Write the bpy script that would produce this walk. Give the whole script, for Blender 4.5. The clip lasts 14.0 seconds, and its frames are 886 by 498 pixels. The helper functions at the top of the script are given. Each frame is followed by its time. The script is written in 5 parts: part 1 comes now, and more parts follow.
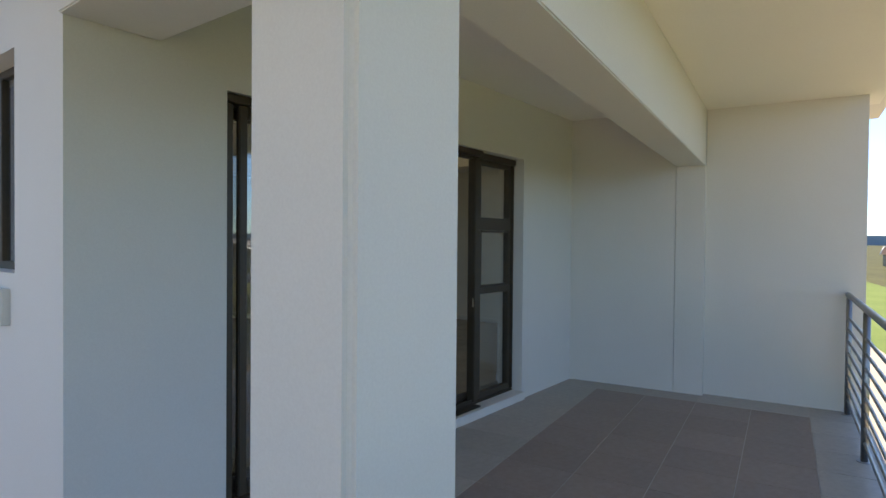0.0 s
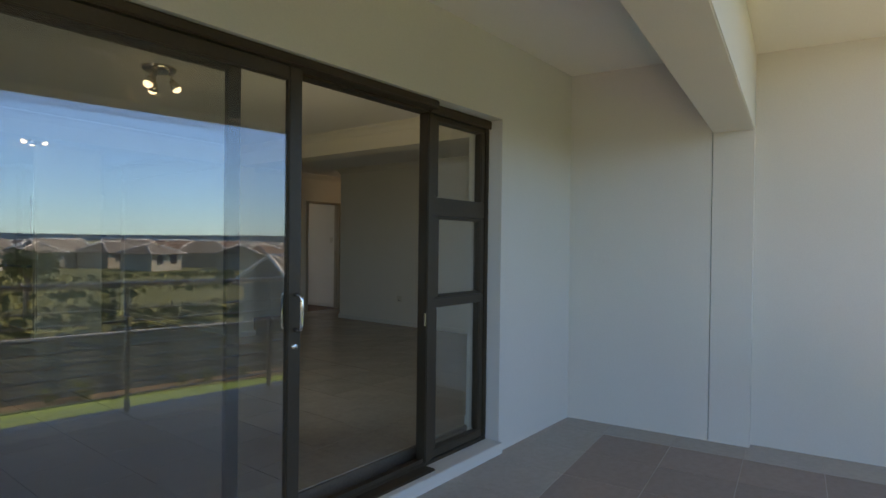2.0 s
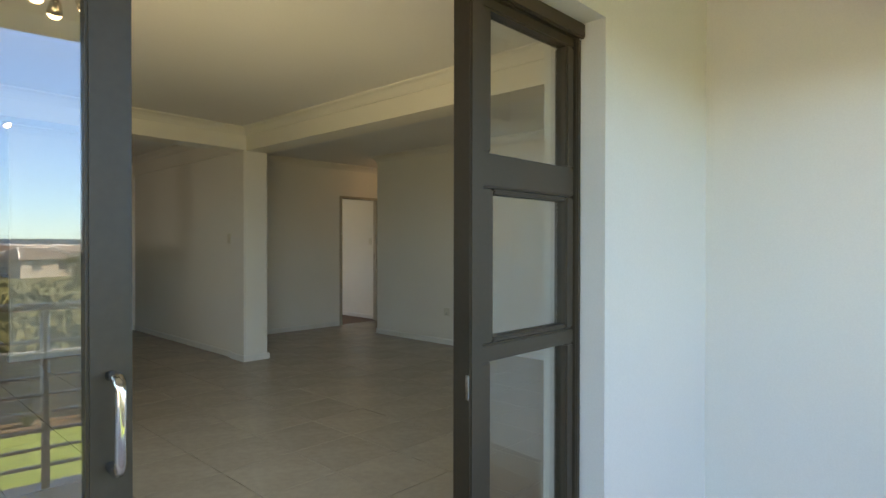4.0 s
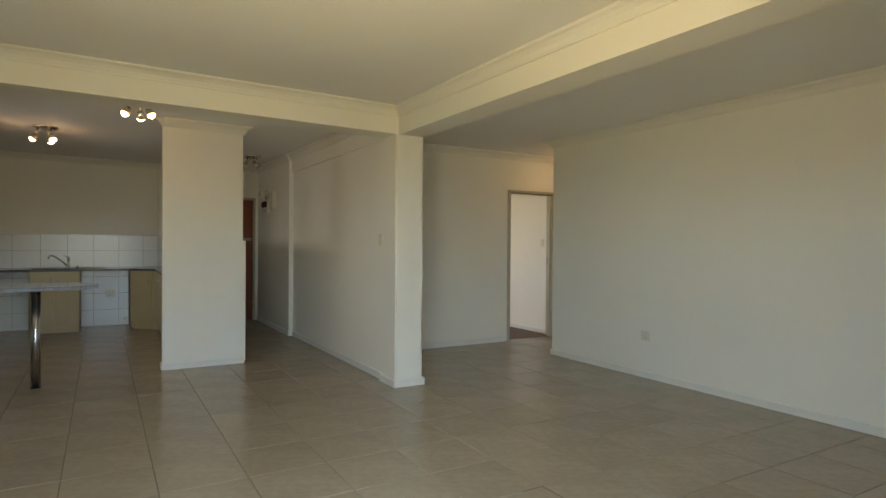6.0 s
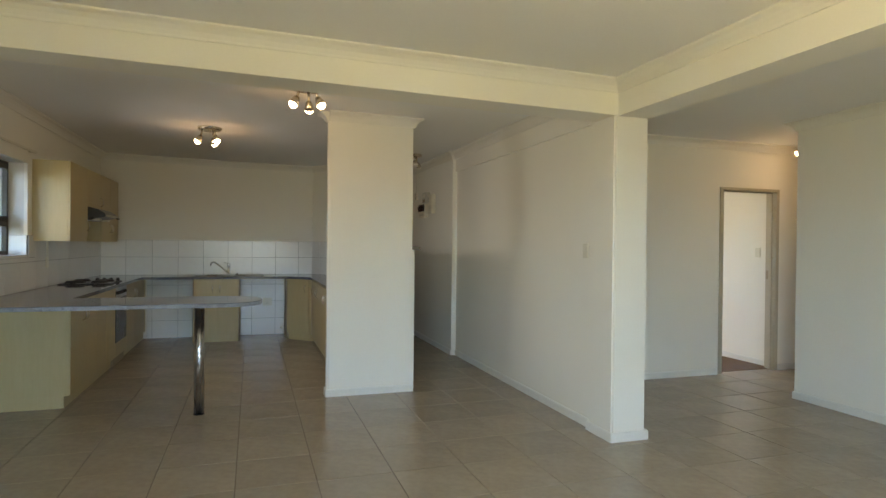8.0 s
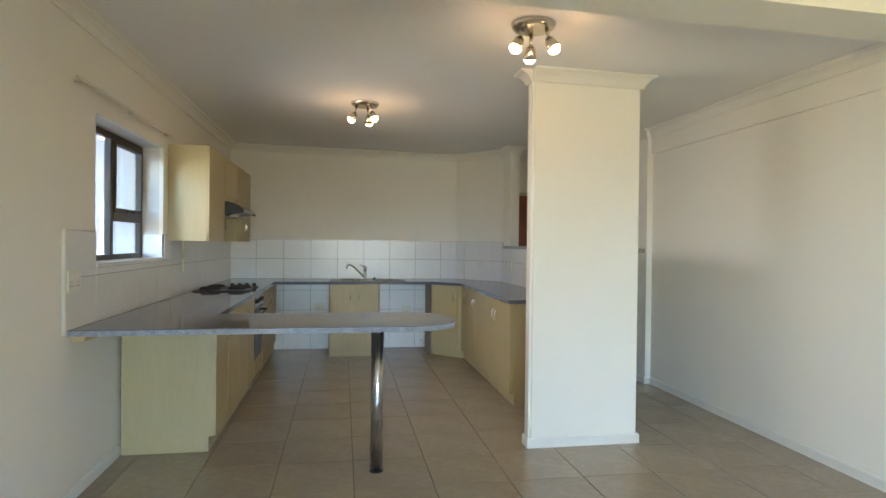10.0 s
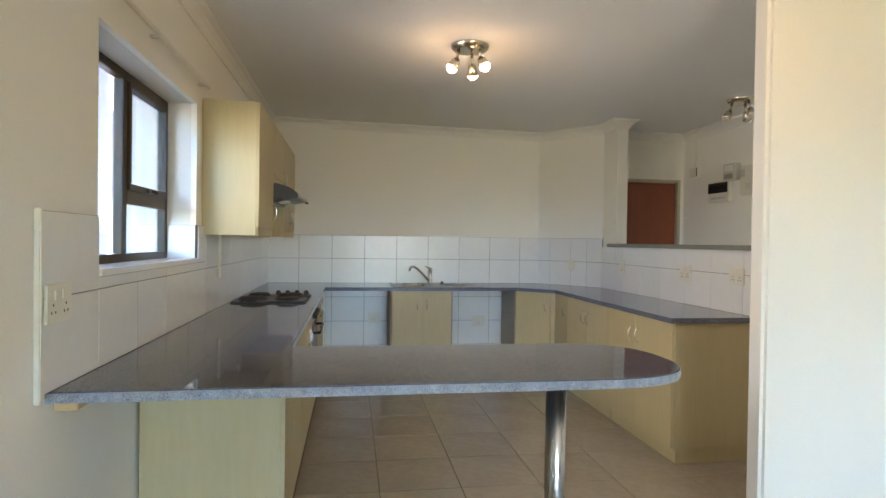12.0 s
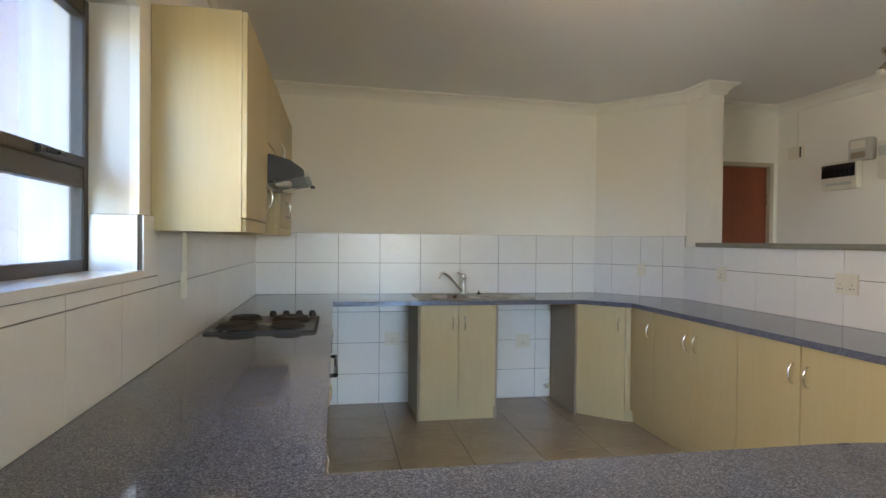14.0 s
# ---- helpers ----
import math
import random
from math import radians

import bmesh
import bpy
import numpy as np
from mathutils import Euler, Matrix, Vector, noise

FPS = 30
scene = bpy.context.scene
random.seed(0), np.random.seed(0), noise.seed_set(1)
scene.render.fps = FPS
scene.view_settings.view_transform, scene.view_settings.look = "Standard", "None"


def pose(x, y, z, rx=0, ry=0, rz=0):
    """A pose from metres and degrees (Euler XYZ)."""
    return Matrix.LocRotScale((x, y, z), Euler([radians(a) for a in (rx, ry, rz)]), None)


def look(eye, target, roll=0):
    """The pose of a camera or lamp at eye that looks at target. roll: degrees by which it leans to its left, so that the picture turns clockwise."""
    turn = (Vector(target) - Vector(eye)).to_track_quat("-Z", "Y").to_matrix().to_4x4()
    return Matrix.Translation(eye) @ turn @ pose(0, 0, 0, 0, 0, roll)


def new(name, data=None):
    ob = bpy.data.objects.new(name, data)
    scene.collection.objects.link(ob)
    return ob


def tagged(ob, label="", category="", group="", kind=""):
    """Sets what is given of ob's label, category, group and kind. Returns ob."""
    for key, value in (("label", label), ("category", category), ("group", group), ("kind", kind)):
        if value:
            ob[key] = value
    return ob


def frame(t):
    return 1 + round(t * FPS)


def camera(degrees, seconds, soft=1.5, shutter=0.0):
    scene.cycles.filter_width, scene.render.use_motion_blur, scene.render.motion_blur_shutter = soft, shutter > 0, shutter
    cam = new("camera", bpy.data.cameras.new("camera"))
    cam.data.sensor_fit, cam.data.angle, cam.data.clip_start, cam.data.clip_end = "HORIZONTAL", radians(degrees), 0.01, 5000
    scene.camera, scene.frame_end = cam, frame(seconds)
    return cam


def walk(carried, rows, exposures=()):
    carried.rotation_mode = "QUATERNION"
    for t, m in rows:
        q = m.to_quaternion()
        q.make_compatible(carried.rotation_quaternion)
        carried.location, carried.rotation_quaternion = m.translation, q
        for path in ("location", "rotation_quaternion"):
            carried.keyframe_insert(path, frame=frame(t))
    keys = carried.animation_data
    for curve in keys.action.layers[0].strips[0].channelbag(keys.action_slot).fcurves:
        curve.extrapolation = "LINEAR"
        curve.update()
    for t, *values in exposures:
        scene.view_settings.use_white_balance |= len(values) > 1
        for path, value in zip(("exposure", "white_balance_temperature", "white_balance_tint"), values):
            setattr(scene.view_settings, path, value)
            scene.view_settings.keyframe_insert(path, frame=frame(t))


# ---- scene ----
cam = camera(74.4, 14.0)
PATH = [
    (0, (-2.426, -1.118, 1.39), (-0.836, 0.095, 1.36), 0.5),
    (0.5, (-2.044, -1.006, 1.367), (-0.454, 0.206, 1.34), 0.6),
    (1, (-1.649, -0.852, 1.331), (-0.06, 0.363, 1.307), 0.6),
    (1.5, (-1.28, -0.692, 1.307), (0.3, 0.533, 1.286), 0.7),
    (2, (-0.921, -0.503, 1.313), (0.653, 0.731, 1.293), 0.7),
    (2.2, (-0.76, -0.448, 1.3), (0.803, 0.8, 1.283), 0.7),
    (4.3, (0.62, 0.756, 1.296), (2.019, 2.185, 1.28), 0.3),
    (4.5, (0.732, 0.869, 1.309), (2.09, 2.337, 1.293), 0.5),
    (5, (0.94, 1.161, 1.296), (2.182, 2.729, 1.279), 0.3),
    (5.5, (1.147, 1.435, 1.308), (2.252, 3.101, 1.29), 0.4),
    (6, (1.248, 1.738, 1.326), (2.258, 3.465, 1.308), 0.4),
    (6.5, (1.297, 2.046, 1.351), (2.205, 3.828, 1.332), 0.4),
    (7, (1.281, 2.318, 1.373), (2.075, 4.154, 1.354), 0.4),
    (7.5, (1.211, 2.661, 1.409), (1.915, 4.533, 1.389), 0.6),
    (8, (1.132, 3.013, 1.391), (1.755, 4.913, 1.379), 0.6),
    (8.5, (0.991, 3.415, 1.394), (1.531, 5.341, 1.381), 0.7),
    (9, (0.844, 3.805, 1.398), (1.269, 5.759, 1.386), 0.7),
    (11.5, (0.075, 5.658, 1.386), (0.388, 7.634, 1.364), 0.7),
    (12, (-0.026, 6.043, 1.373), (0.283, 8.019, 1.348), 0.8),
    (12.5, (-0.114, 6.407, 1.367), (0.187, 8.384, 1.342), 0.7),
    (13, (-0.165, 6.757, 1.359), (0.145, 8.733, 1.335), 0.7),
    (13.5, (-0.199, 7.135, 1.365), (0.132, 9.108, 1.337), 0.7),
    (14, (-0.258, 7.438, 1.369), (0.105, 9.405, 1.342), 0.6),
]
EXPOSURE = [(0, 0.95, 7500, 17), (0.5, 0.82, 7450, 17), (1.0, 0.56, 6900, 14), (1.5, 0.84, 7450, 19), (2.0, 1.19, 7600, 18), (2.2, 1.34, 7450, 18), (4.3, 2.7, 8400, 16), (4.5, 2.8, 8500, 16), (5.0, 3.02, 8550, 17), (6.0, 3.46, 8250, 17), (7.5, 3.8, 7900, 16), (9.0, 4.28, 7350, 16), (11.5, 4.9, 7100, 18), (14.0, 4.92, 7150, 20)]
walk(cam, [(t, look(eye, target, roll)) for t, eye, target, roll in PATH], EXPOSURE)


# ---- light and world ----
world = bpy.data.worlds.new("world")
scene.world = world
world.use_nodes = True
wn = world.node_tree
sky = wn.nodes.new("ShaderNodeTexSky")
sky.sky_type = "NISHITA"
sky.sun_disc = False
sky.sun_elevation = radians(46.5)
sky.sun_rotation = radians(73)
sky.air_density, sky.dust_density, sky.ozone_density = 1.0, 0.1, 3.5
# a clear dry sky: deeper blue towards the horizon than the plain model
height = wn.nodes.new("ShaderNodeSeparateXYZ")
wn.links.new(wn.nodes.new("ShaderNodeTexCoord").outputs["Generated"], height.inputs[0])
rise = wn.nodes.new("ShaderNodeMapRange")
rise.inputs[1].default_value, rise.inputs[2].default_value = 0.0, 0.5
wn.links.new(height.outputs[2], rise.inputs[0])
tone = wn.nodes.new("ShaderNodeMix")
tone.data_type = "RGBA"
tone.inputs[6].default_value, tone.inputs[7].default_value = (0.56, 0.84, 1.20, 1), (0.84, 0.96, 1.10, 1)
wn.links.new(rise.outputs[0], tone.inputs[0])
clear = wn.nodes.new("ShaderNodeMix")
clear.data_type, clear.blend_type = "RGBA", "MULTIPLY"
clear.inputs[0].default_value = 1.0
wn.links.new(sky.outputs[0], clear.inputs[6])
wn.links.new(tone.outputs[2], clear.inputs[7])
wn.links.new(clear.outputs[2], wn.nodes["Background"].inputs[0])
wn.nodes["Background"].inputs[1].default_value = 0.15

sun = new("sun", bpy.data.lights.new("sun", "SUN"))
sun.data.energy = 5.0
sun.data.angle = radians(0.5)
sun.data.color = (1.0, 0.95, 0.87)
sun.matrix_world = look((40, 12, 44), (0, 0, 0))

# lamps added just inside the openings to boost daylight: sky from above the horizon, sunlit ground from below it
def daylight(name, at, towards, w, h, power, colour, spread):
    ob = new(name, bpy.data.lights.new(name, "AREA"))
    ob.data.shape, ob.data.size, ob.data.size_y = "RECTANGLE", w, h
    ob.data.energy, ob.data.color, ob.data.spread = power, colour, radians(spread)
    ob.matrix_world = look(at, towards)
    return ob


for turn, wide, sky_power, ground_power in ((-8, 2.4, 0.36, 0.40), (16, 1.4, 0.60, 0.36), (40, 0.8, 0.74, 0.54), (64, 0.5, 0.70, 0.50)):
    side, ahead = math.sin(radians(turn)), math.cos(radians(turn))
    daylight("door_sky_fill", (0.93, 2.2, 1.45), (0.93 + side, 2.2 + ahead, 1.45 - 0.42), wide, 0.5, sky_power, (0.56, 0.79, 1.0), 74)
    daylight("door_ground_fill", (0.93, 2.2, 1.05), (0.93 + side, 2.2 + ahead, 1.05 + 0.52), wide, 0.5, ground_power, (1.0, 0.935, 0.60), 78)
daylight("kitchen_window_fill", (-0.90, 8.88, 1.70), (1.0, 9.2, 1.42), 1.15, 0.75, 0.46, (0.92, 0.96, 1.0), 105)
# the bedroom's window is out of view; this lamp is added to light its wall
daylight("bedroom_window_fill", (6.5, 12.48, 1.5), (6.5, 8.0, 1.2), 2.9, 1.15, 2.7, (1.0, 0.90, 0.62), 180)


# ---- materials ----
def nodes_of(name):
    m = bpy.data.materials.new(name)
    m.use_nodes = True
    nt = m.node_tree
    return m, nt, nt.nodes["Principled BSDF"]


def add(nt, kind, **inputs):
    n = nt.nodes.new(kind)
    for key, value in inputs.items():
        n.inputs[key.replace("_", " ")].default_value = value
    return n


def mixed(nt, fac, a, b, blend="MIX"):
    n = nt.nodes.new("ShaderNodeMix")
    n.data_type, n.blend_type = "RGBA", blend
    if isinstance(fac, float):
        n.inputs[0].default_value = fac
    else:
        nt.links.new(fac, n.inputs[0])
    for k, v in ((6, a), (7, b)):
        if isinstance(v, tuple):
            n.inputs[k].default_value = (*v, 1)
        else:
            nt.links.new(v, n.inputs[k])
    return n.outputs[2]


def ramp(nt, socket, lo, hi, a=0.0, b=1.0):
    n = nt.nodes.new("ShaderNodeMapRange")
    n.inputs[1].default_value, n.inputs[2].default_value = lo, hi
    n.inputs[3].default_value, n.inputs[4].default_value = a, b
    nt.links.new(socket, n.inputs[0])
    return n.outputs[0]


def surface(name, dark, light, grain=40.0, stain=1.2, rough=0.6, bump=0.1, metal=0.0, stretch=(1, 1, 1), vary=0.0, distance=0.002, spec=0.5, stainmix=0.5):
    """Paint, stone, wood and the like: fine grain and large stains between two colours, with fine relief."""
    m, nt, p = nodes_of(name)
    co = nt.nodes.new("ShaderNodeTexCoord").outputs["Object"]
    mp = add(nt, "ShaderNodeMapping", Scale=stretch)
    nt.links.new(co, mp.inputs[0])
    fine = add(nt, "ShaderNodeTexNoise", Scale=grain, Detail=6.0, Roughness=0.6)
    big = add(nt, "ShaderNodeTexNoise", Scale=stain, Detail=4.0, Roughness=0.55)
    for n in (fine, big):
        nt.links.new(mp.outputs[0], n.inputs["Vector"])
    f = mixed(nt, stainmix, fine.outputs[0], big.outputs[0])
    col = mixed(nt, ramp(nt, f, 0.3, 0.7), dark, light)
    if vary:
        info = nt.nodes.new("ShaderNodeObjectInfo")
        hue = nt.nodes.new("ShaderNodeHueSaturation")
        nt.links.new(col, hue.inputs["Color"])
        nt.links.new(ramp(nt, info.outputs["Random"], 0, 1, 1 - vary, 1 + vary), hue.inputs["Value"])
        col = hue.outputs[0]
    nt.links.new(col, p.inputs["Base Color"])
    p.inputs["Metallic"].default_value = metal
    p.inputs["Specular IOR Level"].default_value = spec
    nt.links.new(ramp(nt, big.outputs[0], 0.3, 0.7, rough * 0.88, min(1, rough * 1.12)), p.inputs["Roughness"])
    if bump:
        b = add(nt, "ShaderNodeBump", Strength=bump, Distance=distance)
        nt.links.new(fine.outputs[0], b.inputs["Height"])
        nt.links.new(b.outputs[0], p.inputs["Normal"])
    return m


WALL = surface("cream_paint", (0.785, 0.75, 0.655), (0.835, 0.80, 0.71), 90, 0.8, 0.62, 0.12, stainmix=0.6)
CEIL = surface("ceiling_paint", (0.785, 0.77, 0.735), (0.835, 0.82, 0.785), 70, 0.6, 0.8, 0.08)
CORN = surface("cornice_paint", (0.74, 0.71, 0.63), (0.79, 0.76, 0.68), 60, 1.0, 0.6, 0.05)
RENDER = surface("exterior_render", (0.64, 0.60, 0.53), (0.72, 0.68, 0.605), 130, 0.7, 0.85, 0.18, distance=0.002)
SOFFIT = surface("soffit_paint", (0.74, 0.70, 0.61), (0.80, 0.76, 0.67), 80, 0.8, 0.85, 0.2)
SKIRT = surface("skirting_paint", (0.70, 0.68, 0.61), (0.78, 0.76, 0.69), 60, 2, 0.45, 0.05)
FLOORTILE = surface("beige_floor_tile", (0.298, 0.246, 0.182), (0.385, 0.322, 0.243), 22, 3.5, 0.24, 0.03, vary=0.05, spec=0.5)
GROUT = surface("dark_grout", (0.10, 0.075, 0.05), (0.17, 0.13, 0.09), 60, 5, 0.9, 0.2)
BALTILE = surface("brown_balcony_tile", (0.255, 0.19, 0.155), (0.345, 0.27, 0.225), 26, 3, 0.55, 0.08, vary=0.06)
BALEDGE = surface("grey_border_tile", (0.36, 0.32, 0.27), (0.47, 0.43, 0.37), 26, 3, 0.6, 0.08, vary=0.05)
BALGROUT = surface("balcony_grout", (0.40, 0.35, 0.30), (0.52, 0.46, 0.40), 60, 5, 0.9, 0.2)
WALLTILE = surface("white_wall_tile", (0.74, 0.73, 0.69), (0.80, 0.79, 0.75), 12, 2, 0.24, 0.0, vary=0.02)
WTGROUT = surface("wall_grout", (0.13, 0.12, 0.11), (0.22, 0.21, 0.19), 60, 5, 0.9, 0.1)
MAPLE = surface("maple_laminate", (0.465, 0.37, 0.19), (0.52, 0.42, 0.228), 16, 2.2, 0.42, 0.02, stretch=(3.0, 3.0, 0.35), vary=0.03)
EDGING = surface("maple_edging", (0.60, 0.50, 0.30), (0.68, 0.58, 0.37), 30, 3, 0.45, 0.02)
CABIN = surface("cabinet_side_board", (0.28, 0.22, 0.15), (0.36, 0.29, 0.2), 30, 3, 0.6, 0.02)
STEEL = surface("brushed_steel", (0.42, 0.42, 0.42), (0.54, 0.54, 0.53), 120, 4, 0.28, 0.04, metal=1.0, stretch=(1, 1, 0.1))
CHROME = surface("chrome", (0.72, 0.71, 0.69), (0.80, 0.79, 0.77), 30, 3, 0.12, 0.0, metal=1.0)
RAILMETAL = surface("railing_steel", (0.30, 0.295, 0.285), (0.40, 0.39, 0.38), 60, 4, 0.46, 0.03, metal=1.0)
BRONZE = surface("bronze_aluminium", (0.050, 0.034, 0.019), (0.066, 0.047, 0.029), 60, 3, 0.45, 0.03, spec=0.38)
NICKEL = surface("brass_nickel", (0.56, 0.50, 0.40), (0.68, 0.62, 0.51), 40, 3, 0.22, 0.0, metal=1.0)
BLACK = surface("black_enamel", (0.010, 0.010, 0.011), (0.022, 0.021, 0.02), 40, 3, 0.28, 0.02)
HOBPLATE = surface("cast_iron_plate", (0.018, 0.015, 0.013), (0.04, 0.034, 0.03), 60, 8, 0.6, 0.1)
PLASTIC = surface("white_plastic", (0.66, 0.62, 0.50), (0.72, 0.68, 0.56), 20, 4, 0.35, 0.0)
GREYPLASTIC = surface("grey_plastic", (0.46, 0.45, 0.39), (0.54, 0.53, 0.46), 20, 4, 0.4, 0.0)
REDWOOD = surface("mahogany_door", (0.20, 0.045, 0.016), (0.30, 0.075, 0.028), 24, 2, 0.4, 0.05, stretch=(6, 6, 0.5))
PINE = surface("pine_block", (0.55, 0.36, 0.16), (0.66, 0.45, 0.22), 20, 3, 0.5, 0.05, stretch=(1, 5, 5))
DOORFRAME = surface("door_frame_paint", (0.42, 0.37, 0.27), (0.50, 0.44, 0.33), 40, 3, 0.5, 0.03)
CARPET = surface("brown_carpet", (0.10, 0.06, 0.035), (0.16, 0.10, 0.06), 260, 3, 0.95, 0.6, distance=0.006)
LAWN = surface("lawn_grass", (0.11, 0.165, 0.03), (0.22, 0.275, 0.085), 9, 0.25, 0.95, 0.6, distance=0.03, spec=0.05)
VELD = surface("field_grass", (0.045, 0.052, 0.018), (0.14, 0.135, 0.06), 0.8, 0.06, 0.95, 0.3, distance=0.05, spec=0.05)
# concrete darkened so the fence's shaded side is in its colour
CONCRETE = surface("shaded_precast_concrete", (0.14, 0.135, 0.11), (0.23, 0.22, 0.19), 14, 1.2, 0.9, 0.3, spec=0.05)
PLASTER = surface("house_plaster", (0.27, 0.225, 0.16), (0.40, 0.345, 0.26), 4, 0.3, 0.9, 0.1, vary=0.25)
ROOFTILE = surface("roof_tile", (0.12, 0.075, 0.05), (0.19, 0.125, 0.09), 6, 0.4, 0.85, 0.2, vary=0.3, spec=0.1)
ROOFGREY = surface("grey_roof_sheet", (0.10, 0.082, 0.065), (0.17, 0.145, 0.12), 6, 0.4, 0.8, 0.2, vary=0.25, spec=0.1)
DARKGLASS = surface("dark_window_glass", (0.03, 0.035, 0.04), (0.05, 0.055, 0.06), 4, 0.5, 0.1, 0.0)
LEAF = surface("leaf_green", (0.065, 0.085, 0.026), (0.135, 0.16, 0.052), 8, 1, 0.8, 0.1, spec=0.05)
BARK = surface("bark", (0.07, 0.05, 0.035), (0.13, 0.10, 0.07), 12, 2, 0.9, 0.4)
BARGE = surface("barge_board_paint", (0.66, 0.62, 0.54), (0.74, 0.70, 0.62), 10, 1, 0.6, 0.0)
BOUNCEGROUND = surface("bounce_ground", (0.42, 0.345, 0.245), (0.55, 0.46, 0.34), 12, 0.8, 0.9, 0.3, spec=0.1)
SOIL = surface("bed_soil", (0.09, 0.065, 0.04), (0.17, 0.125, 0.08), 14, 1.5, 0.95, 0.6, distance=0.03, spec=0.05)
HILL = surface("hazed_hills", (0.20, 0.25, 0.29), (0.26, 0.31, 0.35), 0.02, 0.004, 1.0, 0.0)
SHADEDWALL = surface("shaded_exterior_wall", (0.165, 0.172, 0.215), (0.195, 0.202, 0.245), 80, 0.6, 0.85, 0.25)
WHITEWALL = surface("white_exterior_wall", (0.60, 0.61, 0.63), (0.66, 0.67, 0.69), 80, 0.6, 0.85, 0.25)


def granite_material():
    m, nt, p = nodes_of("grey_granite")
    co = nt.nodes.new("ShaderNodeTexCoord").outputs["Object"]
    cells = add(nt, "ShaderNodeTexVoronoi", Scale=330.0)
    cloud = add(nt, "ShaderNodeTexNoise", Scale=7.0, Detail=5.0)
    grain = add(nt, "ShaderNodeTexNoise", Scale=210.0, Detail=3.0)
    for n in (cells, cloud, grain):
        nt.links.new(co, n.inputs["Vector"])
    sep = nt.nodes.new("ShaderNodeSeparateColor")
    nt.links.new(cells.outputs["Color"], sep.inputs[0])
    base = mixed(nt, ramp(nt, sep.outputs[0], 0.15, 0.85), (0.046, 0.053, 0.078), (0.24, 0.26, 0.325))
    base = mixed(nt, ramp(nt, grain.outputs[0], 0.42, 0.62), base, (0.095, 0.102, 0.13))
    base = mixed(nt, ramp(nt, cloud.outputs[0], 0.35, 0.65, 0.0, 0.18), base, (0.085, 0.085, 0.095))
    nt.links.new(base, p.inputs["Base Color"])
    p.inputs["Roughness"].default_value = 0.05
    return m


GRANITE = granite_material()
GRANITE_RAW = surface("granite_raw_edge", (0.07, 0.08, 0.10), (0.52, 0.57, 0.64), 260, 30, 0.6, 0.9, distance=0.006, stainmix=0.3)


def glass_material():
    m = bpy.data.materials.new("window_glass")
    m.use_nodes = True
    nt = m.node_tree
    out = nt.nodes["Material Output"]
    nt.nodes.remove(nt.nodes["Principled BSDF"])
    clear = add(nt, "ShaderNodeBsdfTransparent", Color=(0.92, 0.94, 0.93, 1))
    gloss = add(nt, "ShaderNodeBsdfGlossy", Color=(1, 1, 1, 1), Roughness=0.0)
    face = add(nt, "ShaderNodeLayerWeight", Blend=0.5)
    power = nt.nodes.new("ShaderNodeMath")
    power.operation = "POWER"
    power.inputs[1].default_value = 5.0
    nt.links.new(face.outputs["Facing"], power.inputs[0])
    mix = nt.nodes.new("ShaderNodeMixShader")
    nt.links.new(ramp(nt, power.outputs[0], 0, 1, 0.10, 1.0), mix.inputs[0])
    nt.links.new(clear.outputs[0], mix.inputs[1])
    nt.links.new(gloss.outputs[0], mix.inputs[2])
    nt.links.new(mix.outputs[0], out.inputs[0])
    return m


GLASS = glass_material()


def emitter(name, colour, power):
    m, nt, p = nodes_of(name)
    p.inputs["Base Color"].default_value = (*colour, 1)
    p.inputs["Emission Color"].default_value = (*colour, 1)
    p.inputs["Emission Strength"].default_value = power
    return m


BULB = emitter("lit_bulb", (1.0, 0.76, 0.46), 1.6)


# ---- mesh helpers ----
def box_bm(bm, x0, y0, z0, x1, y1, z1, turn=None):
    vs = [bm.verts.new((x, y, z)) for x in (x0, x1) for y in (y0, y1) for z in (z0, z1)]
    for f in ((0, 1, 3, 2), (4, 6, 7, 5), (0, 4, 5, 1), (2, 3, 7, 6), (0, 2, 6, 4), (1, 5, 7, 3)):
        bm.faces.new([vs[i] for i in f])
    if turn is not None:
        bmesh.ops.transform(bm, matrix=turn, verts=vs)
    return vs


def boxed(*args, bevel=0.0, turn=None, segments=2):
    bm = bmesh.new()
    box_bm(bm, *args)
    if bevel:
        bmesh.ops.bevel(bm, geom=bm.edges[:], offset=bevel, segments=segments, affect="EDGES", clamp_overlap=True)
    if turn is not None:
        bmesh.ops.transform(bm, matrix=turn, verts=bm.verts[:])
    return bm


def rod(a, b, r0, r1=None, n=16, caps=True, bm=None):
    """A round bar from a to b."""
    bm = bm or bmesh.new()
    a, b = Vector(a), Vector(b)
    r1 = r0 if r1 is None else r1
    turn = (b - a).to_track_quat("Z", "Y").to_matrix()
    rings = []
    for c, r in ((a, r0), (b, r1)):
        rings.append([bm.verts.new(c + turn @ Vector((r * math.cos(2 * math.pi * i / n), r * math.sin(2 * math.pi * i / n), 0))) for i in range(n)])
    for i in range(n):
        f = bm.faces.new((rings[0][i], rings[0][(i + 1) % n], rings[1][(i + 1) % n], rings[1][i]))
        f.smooth = True
    if caps:
        bm.faces.new(rings[0][::-1])
        bm.faces.new(rings[1])
    return bm


